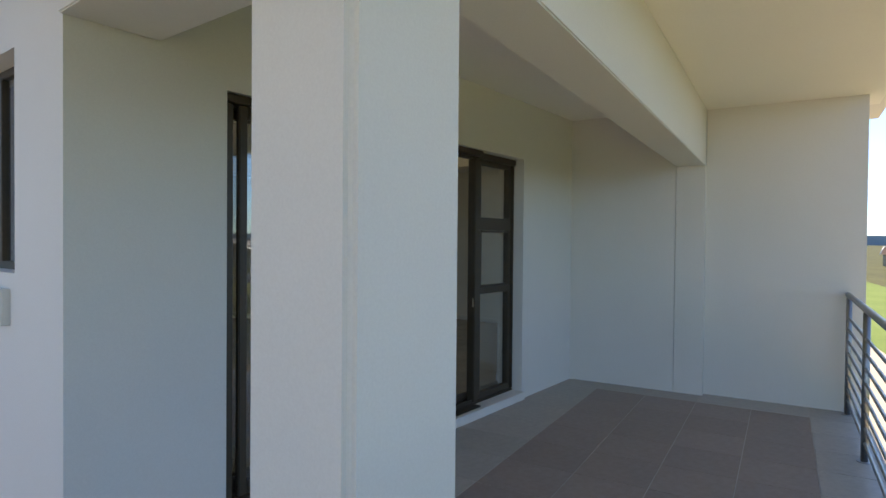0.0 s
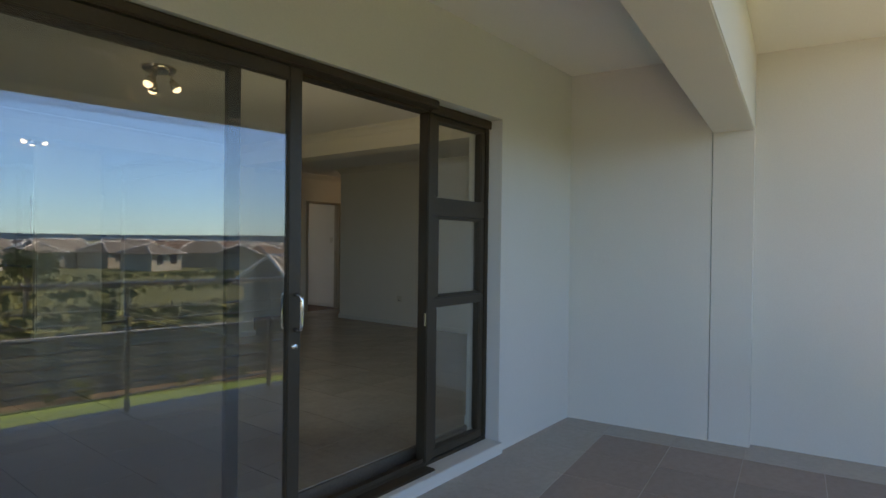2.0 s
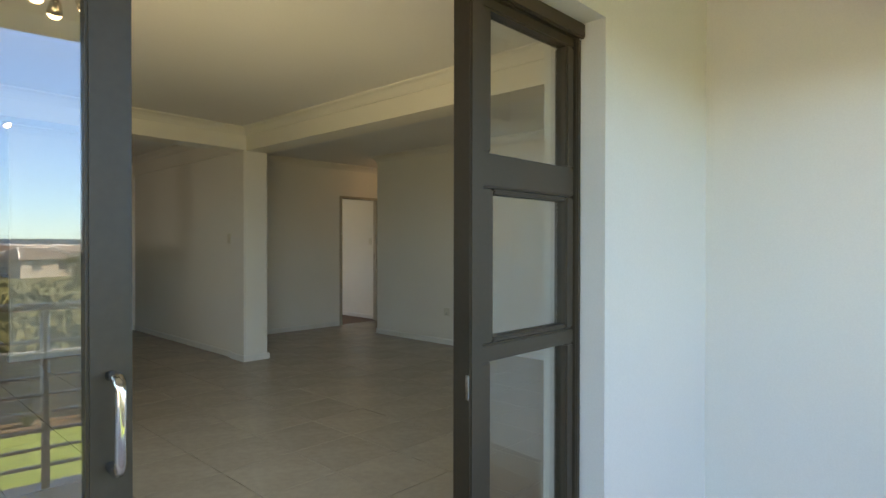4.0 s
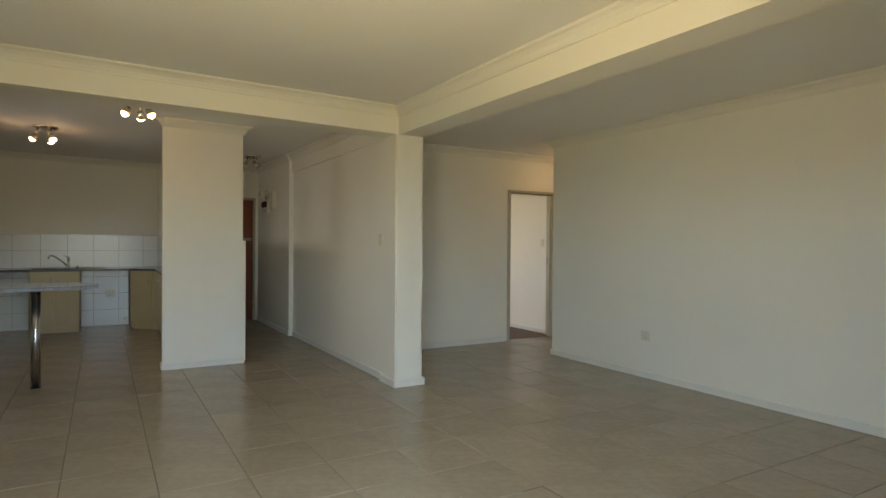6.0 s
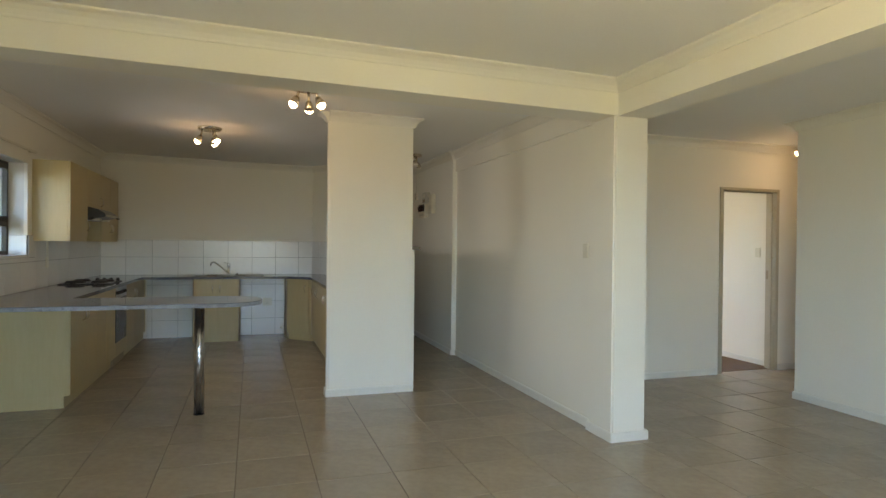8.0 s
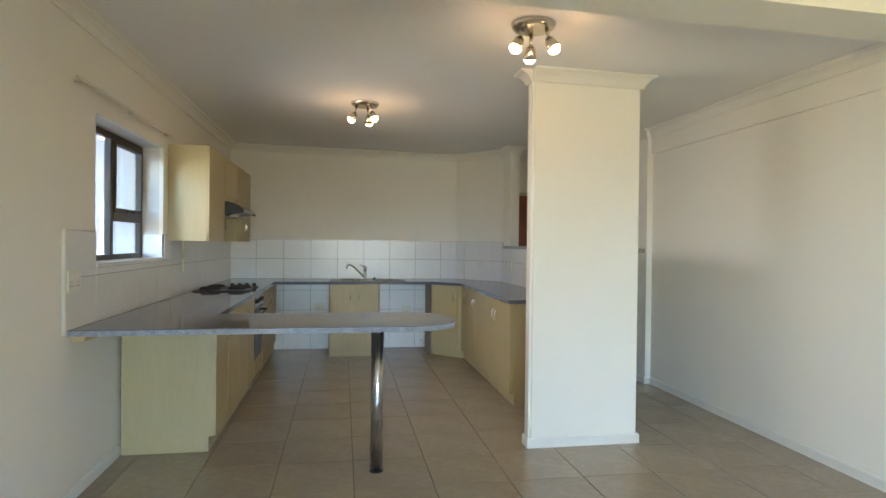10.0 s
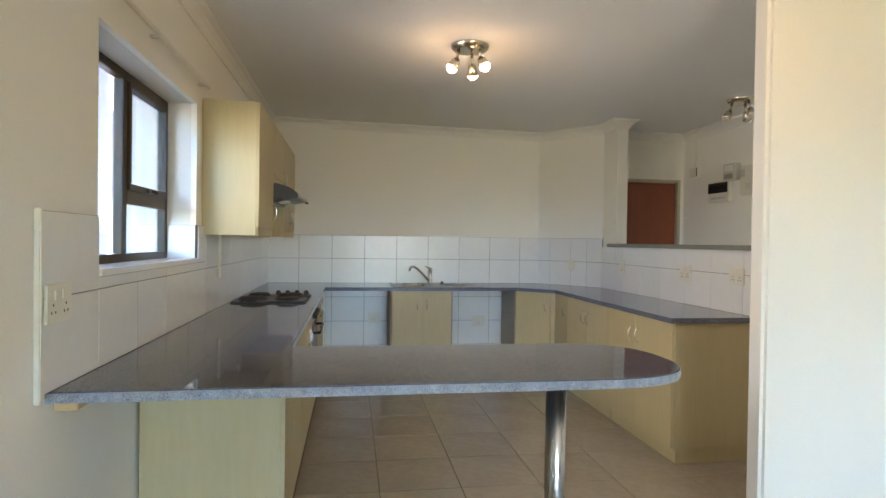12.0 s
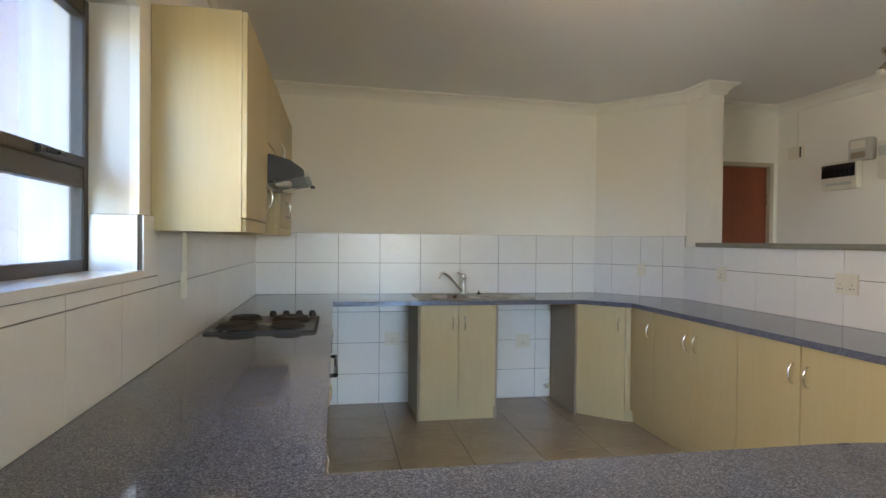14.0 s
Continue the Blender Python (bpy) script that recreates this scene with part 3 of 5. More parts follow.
# ---- windows ----
def west_window(name, x, y0, y1, z0, z1, mull, split, label):
    w = tagged(new(name), label, "window", kind="structure")
    w.matrix_basis = Matrix.Translation((x, (y0 + y1) / 2, z0))
    a, b = x - 0.022, x + 0.022
    frame = part("window_frame", boxed(a, y0, z0, b, y0 + 0.042, z1, bevel=0.004), BRONZE, w)
    for row in ((a, y1 - 0.042, z0, b, y1, z1), (a, y0 + 0.042, z0, b, y1 - 0.042, z0 + 0.042), (a, y0 + 0.042, z1 - 0.042, b, y1 - 0.042, z1),
                (a, mull - 0.025, z0 + 0.042, b, mull + 0.025, z1 - 0.042), (a, mull + 0.025, split - 0.03, b, y1 - 0.042, split + 0.03)):
        part("frame_bar", boxed(*row, bevel=0.004), BRONZE, frame)
    sash = part("sash", boxed(a + 0.012, mull + 0.025, split + 0.03, b + 0.012, y1 - 0.042, split + 0.062, bevel=0.004), BRONZE, w)
    for row in ((mull + 0.025, split + 0.062, mull + 0.052, z1 - 0.042), (y1 - 0.069, split + 0.062, y1 - 0.042, z1 - 0.042), (mull + 0.052, z1 - 0.07, y1 - 0.069, z1 - 0.042)):
        part("sash_bar", boxed(a + 0.012, row[0], row[1], b + 0.012, row[2], row[3], bevel=0.004), BRONZE, sash)
    my = (mull + y1) / 2 - 0.03
    bm = boxed(b + 0.012, my - 0.035, split + 0.034, b + 0.026, my + 0.035, split + 0.058, bevel=0.003)
    catch = part("catch", bm, BLACK, w, "black window catch")
    part("catch_lever", rod((b + 0.026, my, split + 0.046), (b + 0.05, my + 0.05, split + 0.04), 0.007, 0.006, 10), BLACK, catch)
    pane(w, x - 0.003, y0 + 0.042, z0 + 0.042, x + 0.003, mull - 0.025, z1 - 0.042)
    pane(w, x - 0.003, mull + 0.025, z0 + 0.042, x + 0.003, y1 - 0.042, split - 0.03)
    pane(w, x + 0.008, mull + 0.052, split + 0.062, x + 0.014, y1 - 0.069, z1 - 0.07)
    return w


west_window("window_1", -1.075, WK[0], WK[1], WK[2], WK[3], 8.905, 1.56, "black framed kitchen window with a top-hung sash")
west_window("window_2", -1.30, WA[0], WA[1], WA[2], WA[3], 2.87, 1.62, "dark framed lounge window in the outer wall")
solid("window_sill", boxed(-1.05, WK[0] - 0.005, WK[2] - 0.02, -0.884, WK[1] + 0.002, WK[2] + 0.006, bevel=0.003), WALLTILE, "white tiled sill of the kitchen window", "window sill")
solid("sill_block", boxed(-1.47, WA[0] + 0.06, WA[2] - 0.26, -1.42, WA[1] + 0.06, WA[2] - 0.08, bevel=0.006), RENDER, "plastered outer window sill", "window sill")


# ---- doors ----
def entry_door():
    d = tagged(new("door_2"), "closed red-brown wooden entrance door in a pale frame", "door", kind="structure")
    d.matrix_basis = Matrix.Translation((3.09, 11.98, 0))
    part("leaf", boxed(2.702, 11.985, 0.008, 3.473, 12.025, 2.042, bevel=0.003), REDWOOD, d, "red-brown varnished door leaf")
    for row in ((2.665, 11.94, 0, 2.70, 12.06, 2.08), (3.475, 11.94, 0, 3.51, 12.06, 2.08), (2.70, 11.94, 2.045, 3.475, 12.06, 2.08)):
        part("door_frame", boxed(*row, bevel=0.004), DOORFRAME, d)
    h = part("door_handle", rod((2.76, 11.985, 1.02), (2.76, 11.935, 1.02), 0.009), CHROME, d, "steel lever handle")
    part("lever", rod((2.76, 11.938, 1.02), (2.86, 11.938, 1.02), 0.009), CHROME, h)
    for z in (0.25, 1.02, 1.72):
        part("hinge", rod((3.474, 11.98, z), (3.474, 11.98, z + 0.09), 0.007), CHROME, d)
    return d


entry_door()


def bedroom_door():
    d = tagged(new("door_3"), "open doorway to the bedroom in a grey-brown frame", "doorway", kind="structure")
    d.matrix_basis = Matrix.Translation((6.4, 8.25, 0))
    x0, x1, zt = BD
    for row in ((x0 - 0.01, 8.172, 0, x0 + 0.035, 8.318, zt), (x1 - 0.035, 8.172, 0, x1 + 0.01, 8.318, zt), (x0 - 0.01, 8.172, zt, x1 + 0.01, 8.318, zt + 0.035)):
        part("door_frame", boxed(*row, bevel=0.004), DOORFRAME, d)
    part("door_stop", boxed(x1 - 0.047, 8.225, 0, x1 - 0.034, 8.262, zt, bevel=0.002), DOORFRAME, d)
    part("strike_plate", boxed(x1 - 0.0375, 8.275, 1.04, x1 - 0.0345, 8.305, 1.14, bevel=0.001), CABIN, d, "dull steel strike plate")
    return d


bedroom_door()


# ---- balcony railing ----
def railing():
    r = thing("balcony_railing", 0, -1.3, BALCONY, "brushed steel balcony railing with thin horizontal bars", "railing")
    top = 0.93

    def at(u, z, v=-1.19):
        return BAL @ Vector((u, v, z))
    part("top_rail", rod(at(-8.6, top), at(0.06, top), 0.024, n=20), RAILMETAL, r)
    for u in (-0.03, -1.33, -2.63, -3.93, -5.23, -6.53, -7.83):
        part("post", rod(at(u, BALCONY - 0.005), at(u, top - 0.02), 0.023, n=16), RAILMETAL, r)
        part("foot_plate", rod(at(u, BALCONY - 0.008), at(u, BALCONY + 0.006), 0.045, n=20), RAILMETAL, r)
    for k in range(8):
        z = 0.0 + k * 0.104
        part("bar", rod(at(-8.6, z), at(0.04, z), 0.0115, n=10), RAILMETAL, r)
    return r


railing()


# ---- ceiling lights ----
def spot_light(x, y, turn, label, lit):
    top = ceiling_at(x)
    g = thing("ceiling_spotlight", x, y, top, label, "ceiling light", "ceiling spotlights")
    part("base", lathe([(0.0, -0.034), (0.085, -0.034), (0.105, -0.030), (0.118, -0.018), (0.122, -0.004), (0.122, 0.001), (0.0, 0.001)], (x, y, top), 40), NICKEL, g, "polished round base plate")
    for k in range(3):
        a = turn + k * 2 * math.pi / 3
        dx, dy = math.cos(a), math.sin(a)
        p0 = Vector((x + 0.075 * dx, y + 0.075 * dy, top - 0.03))
        p1 = p0 + Vector((0.014 * dx, 0.014 * dy, -0.068))
        arm = part("arm", rod(p0, p1, 0.011, 0.009, 12), NICKEL, g)
        part("knuckle", lathe([(0.0, -0.014), (0.010, -0.011), (0.014, 0.0), (0.010, 0.011), (0.0, 0.014)], p1, 16), NICKEL, arm)
        way = Vector((dx * 0.5, dy * 0.5, -0.86)).normalized()
        c = p1 + way * 0.005
        head = part("spot_head", lathe([(0.0, -0.014), (0.018, -0.012), (0.026, 0.0), (0.031, 0.026), (0.037, 0.056), (0.034, 0.057), (0.026, 0.034)], c, 24, way), NICKEL, g)
        bm = lathe([(0.0, 0.086), (0.018, 0.082), (0.030, 0.070), (0.034, 0.056), (0.028, 0.036), (0.0, 0.034)], c, 24, way)
        part("bulb", bm, BULB if k in lit else PLASTIC, head, "glowing warm bulb" if k in lit else "unlit bulb")
        if k in lit:
            lamp = new("spot_lamp", bpy.data.lights.new("spot_lamp", "POINT"))
            lamp.data.energy, lamp.data.color, lamp.data.shadow_soft_size = 0.042, (1.0, 0.66, 0.36), 0.03
            lamp.location = c + way * 0.105
    return g


spot_light(1.535, 7.62, 3.5, "lit three-spot ceiling light before the kitchen pier", (0, 1, 2))
spot_light(0.70, 9.69, 5.4, "lit three-spot ceiling light over the kitchen", (0, 1, 2))
spot_light(3.13, 10.42, 0.6, "unlit three-spot ceiling light in the passage", ())
spot_light(1.22, 3.91, 3.6, "lit three-spot ceiling light in the lounge", (0, 1, 2))
spot_light(6.75, 7.67, 2.4, "lit three-spot ceiling light in the bedroom corridor", (0, 1, 2))


# ---- kitchen base units ----
def bow_handle(name, parent, p, along, out, length=0.10, depth=0.028):
    p, along, out = Vector(p), Vector(along), Vector(out)
    pts = [p + along * (length / 2) * math.cos(a) + out * depth * math.sin(a) for a in [math.pi * i / 12 for i in range(13)]]
    return part(name, tube(pts, 0.0048, 10), CHROME, parent, "bowed nickel handle")


def cupboard(name, x0, y0, x1, y1, z0, z1, face, doors, label, category="cupboard", handle_z=0.74, plinth=0.10, rail=0.05):
    """A unit whose doors stand on its +x, -x or -y face; doors: rows of (from, to, handle side) along that face."""
    c = thing(name, (x0 + x1) / 2, (y0 + y1) / 2, z0, label, category, "kitchen units")
    t = 0.018
    zb = z0 + plinth
    back = t + 0.012
    front = t + 0.0006
    if face == "+x":
        part("body", boxed(x0, y0, zb, x1 - back, y1, z1, bevel=0.001), MAPLE, c)
        ends = [(x1 - back, a, zb, x1 - front, a + 0.016, z1) for a in (y0, y1 - 0.016)]
    elif face == "-x":
        part("body", boxed(x0 + back, y0, zb, x1, y1, z1, bevel=0.001), MAPLE, c)
        ends = [(x0 + front, a, zb, x0 + back, a + 0.016, z1) for a in (y0, y1 - 0.016)]
    else:
        part("body", boxed(x0, y0 + back, zb, x1, y1, z1, bevel=0.001), MAPLE, c)
        ends = [(a, y0 + front, zb, a + 0.016, y0 + back, z1) for a in (x0, x1 - 0.016)]
    for row in ends:
        part("panel_edge", boxed(*row), MAPLE, c)
    if not plinth:
        part("bottom_rail", boxed(x1 - back, y0 + 0.016, zb, x1 - 0.004, y1 - 0.016, zb + rail - 0.004, bevel=0.001), MAPLE, c)
    if plinth:
        inset = 0.045
        rows = {"+x": (x0, y0, z0, x1 - inset, y1, zb), "-x": (x0 + inset, y0 + 0.02, z0, x1, y1, zb), "-y": (x0, y0 + inset, z0, x1, y1, zb)}[face]
        part("plinth", boxed(*rows, bevel=0.001), MAPLE, c)
    for a, b, side in doors:
        a, b = a + 0.0022, b - 0.0022
        if face == "+x":
            d = part("door", boxed(x1 - t, a, zb + (0.004 if plinth else rail), x1, b, z1 - 0.004, bevel=0.002), MAPLE, c)
            bow_handle("handle", d, (x1, b - 0.045 if side else a + 0.045, handle_z), (0, 0, 1), (1, 0, 0))
        elif face == "-x":
            d = part("door", boxed(x0, a, zb + 0.004, x0 + t, b, z1 - 0.004, bevel=0.002), MAPLE, c)
            bow_handle("handle", d, (x0, b - 0.045 if side else a + 0.045, handle_z), (0, 0, 1), (-1, 0, 0))
        else:
            d = part("door", boxed(a, y0, zb + 0.004, b, y0 + t, z1 - 0.004, bevel=0.002), MAPLE, c)
            bow_handle("handle", d, (b - 0.045 if side else a + 0.045, y0, handle_z), (0, 0, 1), (0, -1, 0))
    return c


TOP = 0.92
UNDER = TOP - 0.034
cupboard("base_cupboard", -0.885, 8.61, -0.30, 9.46, 0, UNDER, "+x", ((8.61, 9.03, 1), (9.03, 9.46, 0)), "maple base cupboard with two doors under the peninsula end")
cupboard("base_cupboard", -0.885, 9.46, -0.30, 10.30, 0, UNDER, "+x", ((9.46, 9.88, 1), (9.88, 10.30, 0)), "maple base cupboard with two doors beside the oven")
cupboard("base_cupboard", -0.885, 10.90, -0.30, 12.35, 0, UNDER, "+x", ((10.90, 11.38, 1), (11.38, 11.75, 0)), "maple base cupboard in the corner beyond the oven")
unit = cupboard("sink_cupboard", 0.375, 11.765, 0.96, 12.34, 0, UNDER, "-y", ((0.375, 0.667, 1), (0.667, 0.96, 0)), "maple sink cupboard with two doors", handle_z=0.745)
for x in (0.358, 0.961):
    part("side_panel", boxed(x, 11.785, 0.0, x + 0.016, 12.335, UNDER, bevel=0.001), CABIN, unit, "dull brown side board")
cupboard("base_cupboard", 1.95, 10.33, 2.515, 11.20, 0, UNDER, "-x", ((10.33, 10.755, 1), (10.755, 11.20, 0)), "maple base cupboard with two doors along the hatch wall")
cupboard("base_cupboard", 1.95, 9.40, 2.515, 10.33, 0, UNDER, "-x", ((9.40, 9.88, 1), (9.88, 10.33, 0)), "maple base cupboard with two doors at the passage end")


def corner_unit():
    c = thing("corner_cupboard", 2.0, 11.8, 0, "maple corner cupboard with an angled door", "cupboard", "kitchen units")
    part("body", slab([(1.64, 11.80), (1.905, 11.545), (1.97, 11.52), (1.97, 11.20), (2.515, 11.20), (2.515, 11.71), (2.03, 12.33), (1.64, 12.33)], 0.1, UNDER), MAPLE, c)
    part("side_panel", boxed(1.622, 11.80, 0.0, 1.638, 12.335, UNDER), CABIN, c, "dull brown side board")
    part("plinth", slab([(1.66, 11.83), (1.93, 11.575), (1.995, 11.55), (1.995, 11.20), (2.515, 11.20), (2.03, 12.33), (1.64, 12.33)], 0.0, 0.1), MAPLE, c)
    a, b = Vector((1.628, 11.785, 0)), Vector((1.905, 11.518, 0))
    w = (b - a).normalized()
    n = Vector((w.y, -w.x, 0))
    bm = slab([(p.x, p.y) for p in (a + w * 0.004, b - w * 0.004, b - w * 0.004 - n * 0.017, a + w * 0.004 - n * 0.017)], 0.104, UNDER - 0.004)
    d = part("door", bm, MAPLE, c)
    h = b - w * 0.05
    bow_handle("handle", d, (h.x, h.y, 0.745), (0, 0, 1), n)
    d = part("door", boxed(1.95, 11.202, 0.104, 1.968, 11.515, UNDER - 0.004, bevel=0.002), MAPLE, c)
    bow_handle("handle", d, (1.95, 11.25, 0.745), (0, 0, 1), (-1, 0, 0))
    return c


corner_unit()


def oven():
    o = thing("built_in_oven", -0.6, 10.6, 0.10, "built-in oven with a black glass door and steel panel", "oven")
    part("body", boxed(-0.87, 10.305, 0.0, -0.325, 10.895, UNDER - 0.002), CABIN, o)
    part("control_panel", boxed(-0.325, 10.305, 0.755, -0.298, 10.895, UNDER - 0.004, bevel=0.003), STEEL, o, "steel control panel")
    part("oven_door", boxed(-0.325, 10.305, 0.26, -0.296, 10.895, 0.75, bevel=0.004), BLACK, o, "black glass oven door")
    part("drawer_front", boxed(-0.325, 10.305, 0.10, -0.30, 10.895, 0.255, bevel=0.003), MAPLE, o)
    for k in range(5):
        part("knob", lathe([(0.019, 0.0), (0.019, 0.014), (0.015, 0.026), (0.0, 0.028)], (-0.298, 10.37 + k * 0.095, 0.82), 16, (1, 0, 0)), BLACK, o, "black knob")
    pts = [(-0.297, 10.36, 0.70), (-0.25, 10.36, 0.70), (-0.25, 10.84, 0.70), (-0.297, 10.84, 0.70)]
    part("oven_handle", tube(pts, 0.010, 10), BLACK, o, "black bar handle")
    return o


oven()


def hob():
    h = thing("hob", -0.6, 10.62, TOP, "black electric hob with four solid plates", "hob")
    part("tray", boxed(-0.865, 10.30, TOP + 0.0005, -0.345, 10.90, TOP + 0.008, bevel=0.003), HOBPLATE, h)
    part("surface", boxed(-0.852, 10.315, TOP + 0.008, -0.358, 10.885, TOP + 0.013, bevel=0.002), BLACK, h)
    for x, y, r in ((-0.73, 10.45, 0.09), (-0.73, 10.74, 0.075), (-0.49, 10.45, 0.075), (-0.49, 10.70, 0.09)):
        part("plate", lathe([(r + 0.012, 0.0), (r + 0.012, 0.006), (r, 0.010), (r, 0.020), (r - 0.01, 0.023), (0.03, 0.023), (0.02, 0.020), (0.0, 0.020)], (x, y, TOP + 0.013), 32), HOBPLATE, h, "dark cast iron plate")
    for k in range(4):
        part("knob", lathe([(0.021, 0.0), (0.020, 0.016), (0.016, 0.030), (0.010, 0.034), (0.0, 0.034)], (-0.60 + k * 0.072, 10.845, TOP + 0.013), 18), BLACK, h, "black hob knob")
    return h


hob()


# ---- worktop ----
def worktop():
    w = thing("worktop", 0.2, 10.0, UNDER, "polished grey granite worktop with a rough front edge", "worktop")
    x0 = -0.898
    tip = []
    # rounded free end of the peninsula
    cx, cy, r, ry = 0.80, 8.23, 0.42, 0.345
    for i in range(25):
        a = -math.pi / 2 + math.pi * i / 24
        e = 2.6
        tip.append((cx + r * math.copysign(abs(math.cos(a)) ** (2 / e), math.cos(a)), cy + ry * math.copysign(abs(math.sin(a)) ** (2 / e), math.sin(a))))
    top = part("slab", slab([(x0, 7.885), *tip, (-0.272, 8.575), (-0.272, 11.735), (0.40, 11.735), (0.40, 12.352), (x0, 12.352)], UNDER, TOP, bevel=0.003), GRANITE, w)
    part("slab", boxed(0.40, 11.735, UNDER, 0.86, 11.85, TOP), GRANITE, w)
    part("slab", boxed(0.40, 12.27, UNDER, 0.86, 12.352, TOP), GRANITE, w)
    part("slab", slab([(0.86, 11.735), (1.63, 11.735), (1.925, 11.45), (1.925, 9.375), (2.522, 9.375), (2.522, 11.725), (2.03, 12.352), (0.86, 12.352)], UNDER, TOP, bevel=0.003), GRANITE, w)
    # the unpolished edge of the peninsula
    outer = [(x0, 7.885)] + tip
    inner = [(x0, 7.887)] + [(cx + (x - cx) * 0.995, cy + (y - cy) * 0.995) for x, y in tip]
    bm = bmesh.new()
    rows = []
    for (a, b), (c, d) in zip(outer, inner):
        rows.append([bm.verts.new((a + (a - c) * 0.8, b - 0.001 + (b - d) * 0.8, UNDER + 0.001)), bm.verts.new((a + (a - c) * 0.9, b - 0.002 + (b - d) * 0.9, TOP - 0.004)), bm.verts.new((c, d + 0.004, TOP - 0.004)), bm.verts.new((c, d + 0.004, UNDER + 0.001))])
    for a, b in zip(rows, rows[1:]):
        for i in range(4):
            bm.faces.new((a[i], a[(i + 1) % 4], b[(i + 1) % 4], b[i]))
    bm.faces.new(rows[0][::-1])
    bm.faces.new(rows[-1])
    part("front_edge", bm, GRANITE_RAW, w, "rough speckled granite edge")
    return w


worktop()


def support_leg():
    g = thing("steel_support", 0.76, 8.13, 0, "round brushed steel leg under the granite peninsula", "support")
    part("tube", rod((0.735, 8.125, 0.012), (0.735, 8.125, UNDER - 0.012), 0.038, n=32), STEEL, g)
    part("foot", rod((0.735, 8.125, 0.0), (0.735, 8.125, 0.012), 0.041, n=32), BLACK, g)
    part("top_plate", rod((0.735, 8.125, UNDER - 0.012), (0.735, 8.125, UNDER), 0.05, n=32), STEEL, g)
    return g


support_leg()
batten = solid("wall_batten", boxed(-0.898, 7.93, UNDER - 0.034, -0.83, 8.58, UNDER - 0.001, bevel=0.003), PINE, "pine batten carrying the worktop on the wall", "batten", kind="object")


def sink():
    """A pressed sheet with a raised lip, a round bowl and a ribbed drainer."""
    s = thing("kitchen_sink", 0.8, 12.05, TOP, "stainless steel inset sink with a round bowl and drainer", "sink")
    cx, cy, r, n = 0.62, 12.06, 0.19, 48
    x0, x1, y0, y1, e = 0.37, 1.31, 11.80, 12.30, 0.06
    corners = []
    for ax, ay, start in ((x1 - e, y1 - e, 0), (x0 + e, y1 - e, 90), (x0 + e, y0 + e, 180), (x1 - e, y0 + e, 270)):
        corners += [Vector((ax + e * math.cos(radians(start + 15 * k)), ay + e * math.sin(radians(start + 15 * k)))) for k in range(7)]
    # the lip stands a little above the sheet inside it
    bm = bmesh.new()
    mid = Vector(((x0 + x1) / 2, (y0 + y1) / 2))
    rows = [[bm.verts.new((mid.x + (p.x - mid.x) * f, mid.y + (p.y - mid.y) * g, TOP + z)) for p in corners]
            for f, g, z in ((1.0, 1.0, 0.0005), (0.995, 0.99, 0.005), (0.985, 0.972, 0.0055), (0.97, 0.945, 0.0025))]
    for a, b in zip(rows, rows[1:]):
        for i in range(len(a)):
            bm.faces.new((a[i], a[(i + 1) % len(a)], b[(i + 1) % len(a)], b[i])).smooth = True
    part("rim", bm, STEEL, s)
    # the sheet, with a hole for the bowl
    bm = bmesh.new()
    ins = [Vector((mid.x + (p.x - mid.x) * 0.97, mid.y + (p.y - mid.y) * 0.945)) for p in corners]
    outer = [bm.verts.new((p.x, p.y, TOP + 0.0025)) for p in ins]
    hole = [bm.verts.new((cx + r * math.cos(2 * math.pi * i / n), cy + r * math.sin(2 * math.pi * i / n), TOP + 0.0025)) for i in range(n)]
    edges = [bm.edges.new((v[i], v[(i + 1) % len(v)])) for v in (outer, hole) for i in range(len(v))]
    bmesh.ops.triangle_fill(bm, use_beauty=True, edges=edges)
    part("sheet", bm, STEEL, s)
    part("bowl", lathe([(r + 0.014, 0.0026), (r + 0.010, 0.006), (r, 0.004), (r - 0.006, -0.01), (r - 0.02, -0.12), (r - 0.05, -0.15), (0.04, -0.155), (0.0, -0.157)], (cx, cy, TOP), n), STEEL, s)
    part("drain", lathe([(0.04, 0.0), (0.038, 0.004), (0.02, 0.002), (0.0, 0.001)], (cx, cy, TOP - 0.155), 24), CHROME, s, "round drain grid")
    for k in range(8):
        part("drainer_rib", rod((0.90, 11.88 + k * 0.047, TOP + 0.0025), (1.25, 11.88 + k * 0.047, TOP + 0.0025), 0.004, n=8), STEEL, s)
    part("plug", lathe([(0.022, 0.0), (0.022, 0.008), (0.008, 0.012), (0.004, 0.03), (0.0, 0.03)], (0.93, 12.20, TOP + 0.006), 16), BLACK, s, "black sink plug")
    return s


sink()


def tap():
    t = thing("kitchen_tap", 0.80, 12.27, TOP, "chrome lever mixer tap behind the sink", "tap")
    part("body", lathe([(0.027, 0.0), (0.027, 0.01), (0.021, 0.016), (0.020, 0.12), (0.023, 0.13), (0.023, 0.155), (0.012, 0.168), (0.0, 0.170)], (0.81, 12.262, TOP + 0.006), 24), CHROME, t)
    part("spout", tube([(0.80, 12.255, TOP + 0.03), (0.72, 12.20, TOP + 0.11), (0.66, 12.15, TOP + 0.165), (0.62, 12.12, TOP + 0.19), (0.59, 12.095, TOP + 0.19), (0.575, 12.085, TOP + 0.17), (0.57, 12.08, TOP + 0.145)], 0.012, 14), CHROME, t)
    part("lever", rod((0.81, 12.262, TOP + 0.165), (0.745, 12.21, TOP + 0.19), 0.008, 0.005, 12), CHROME, t)
    return t


tap()

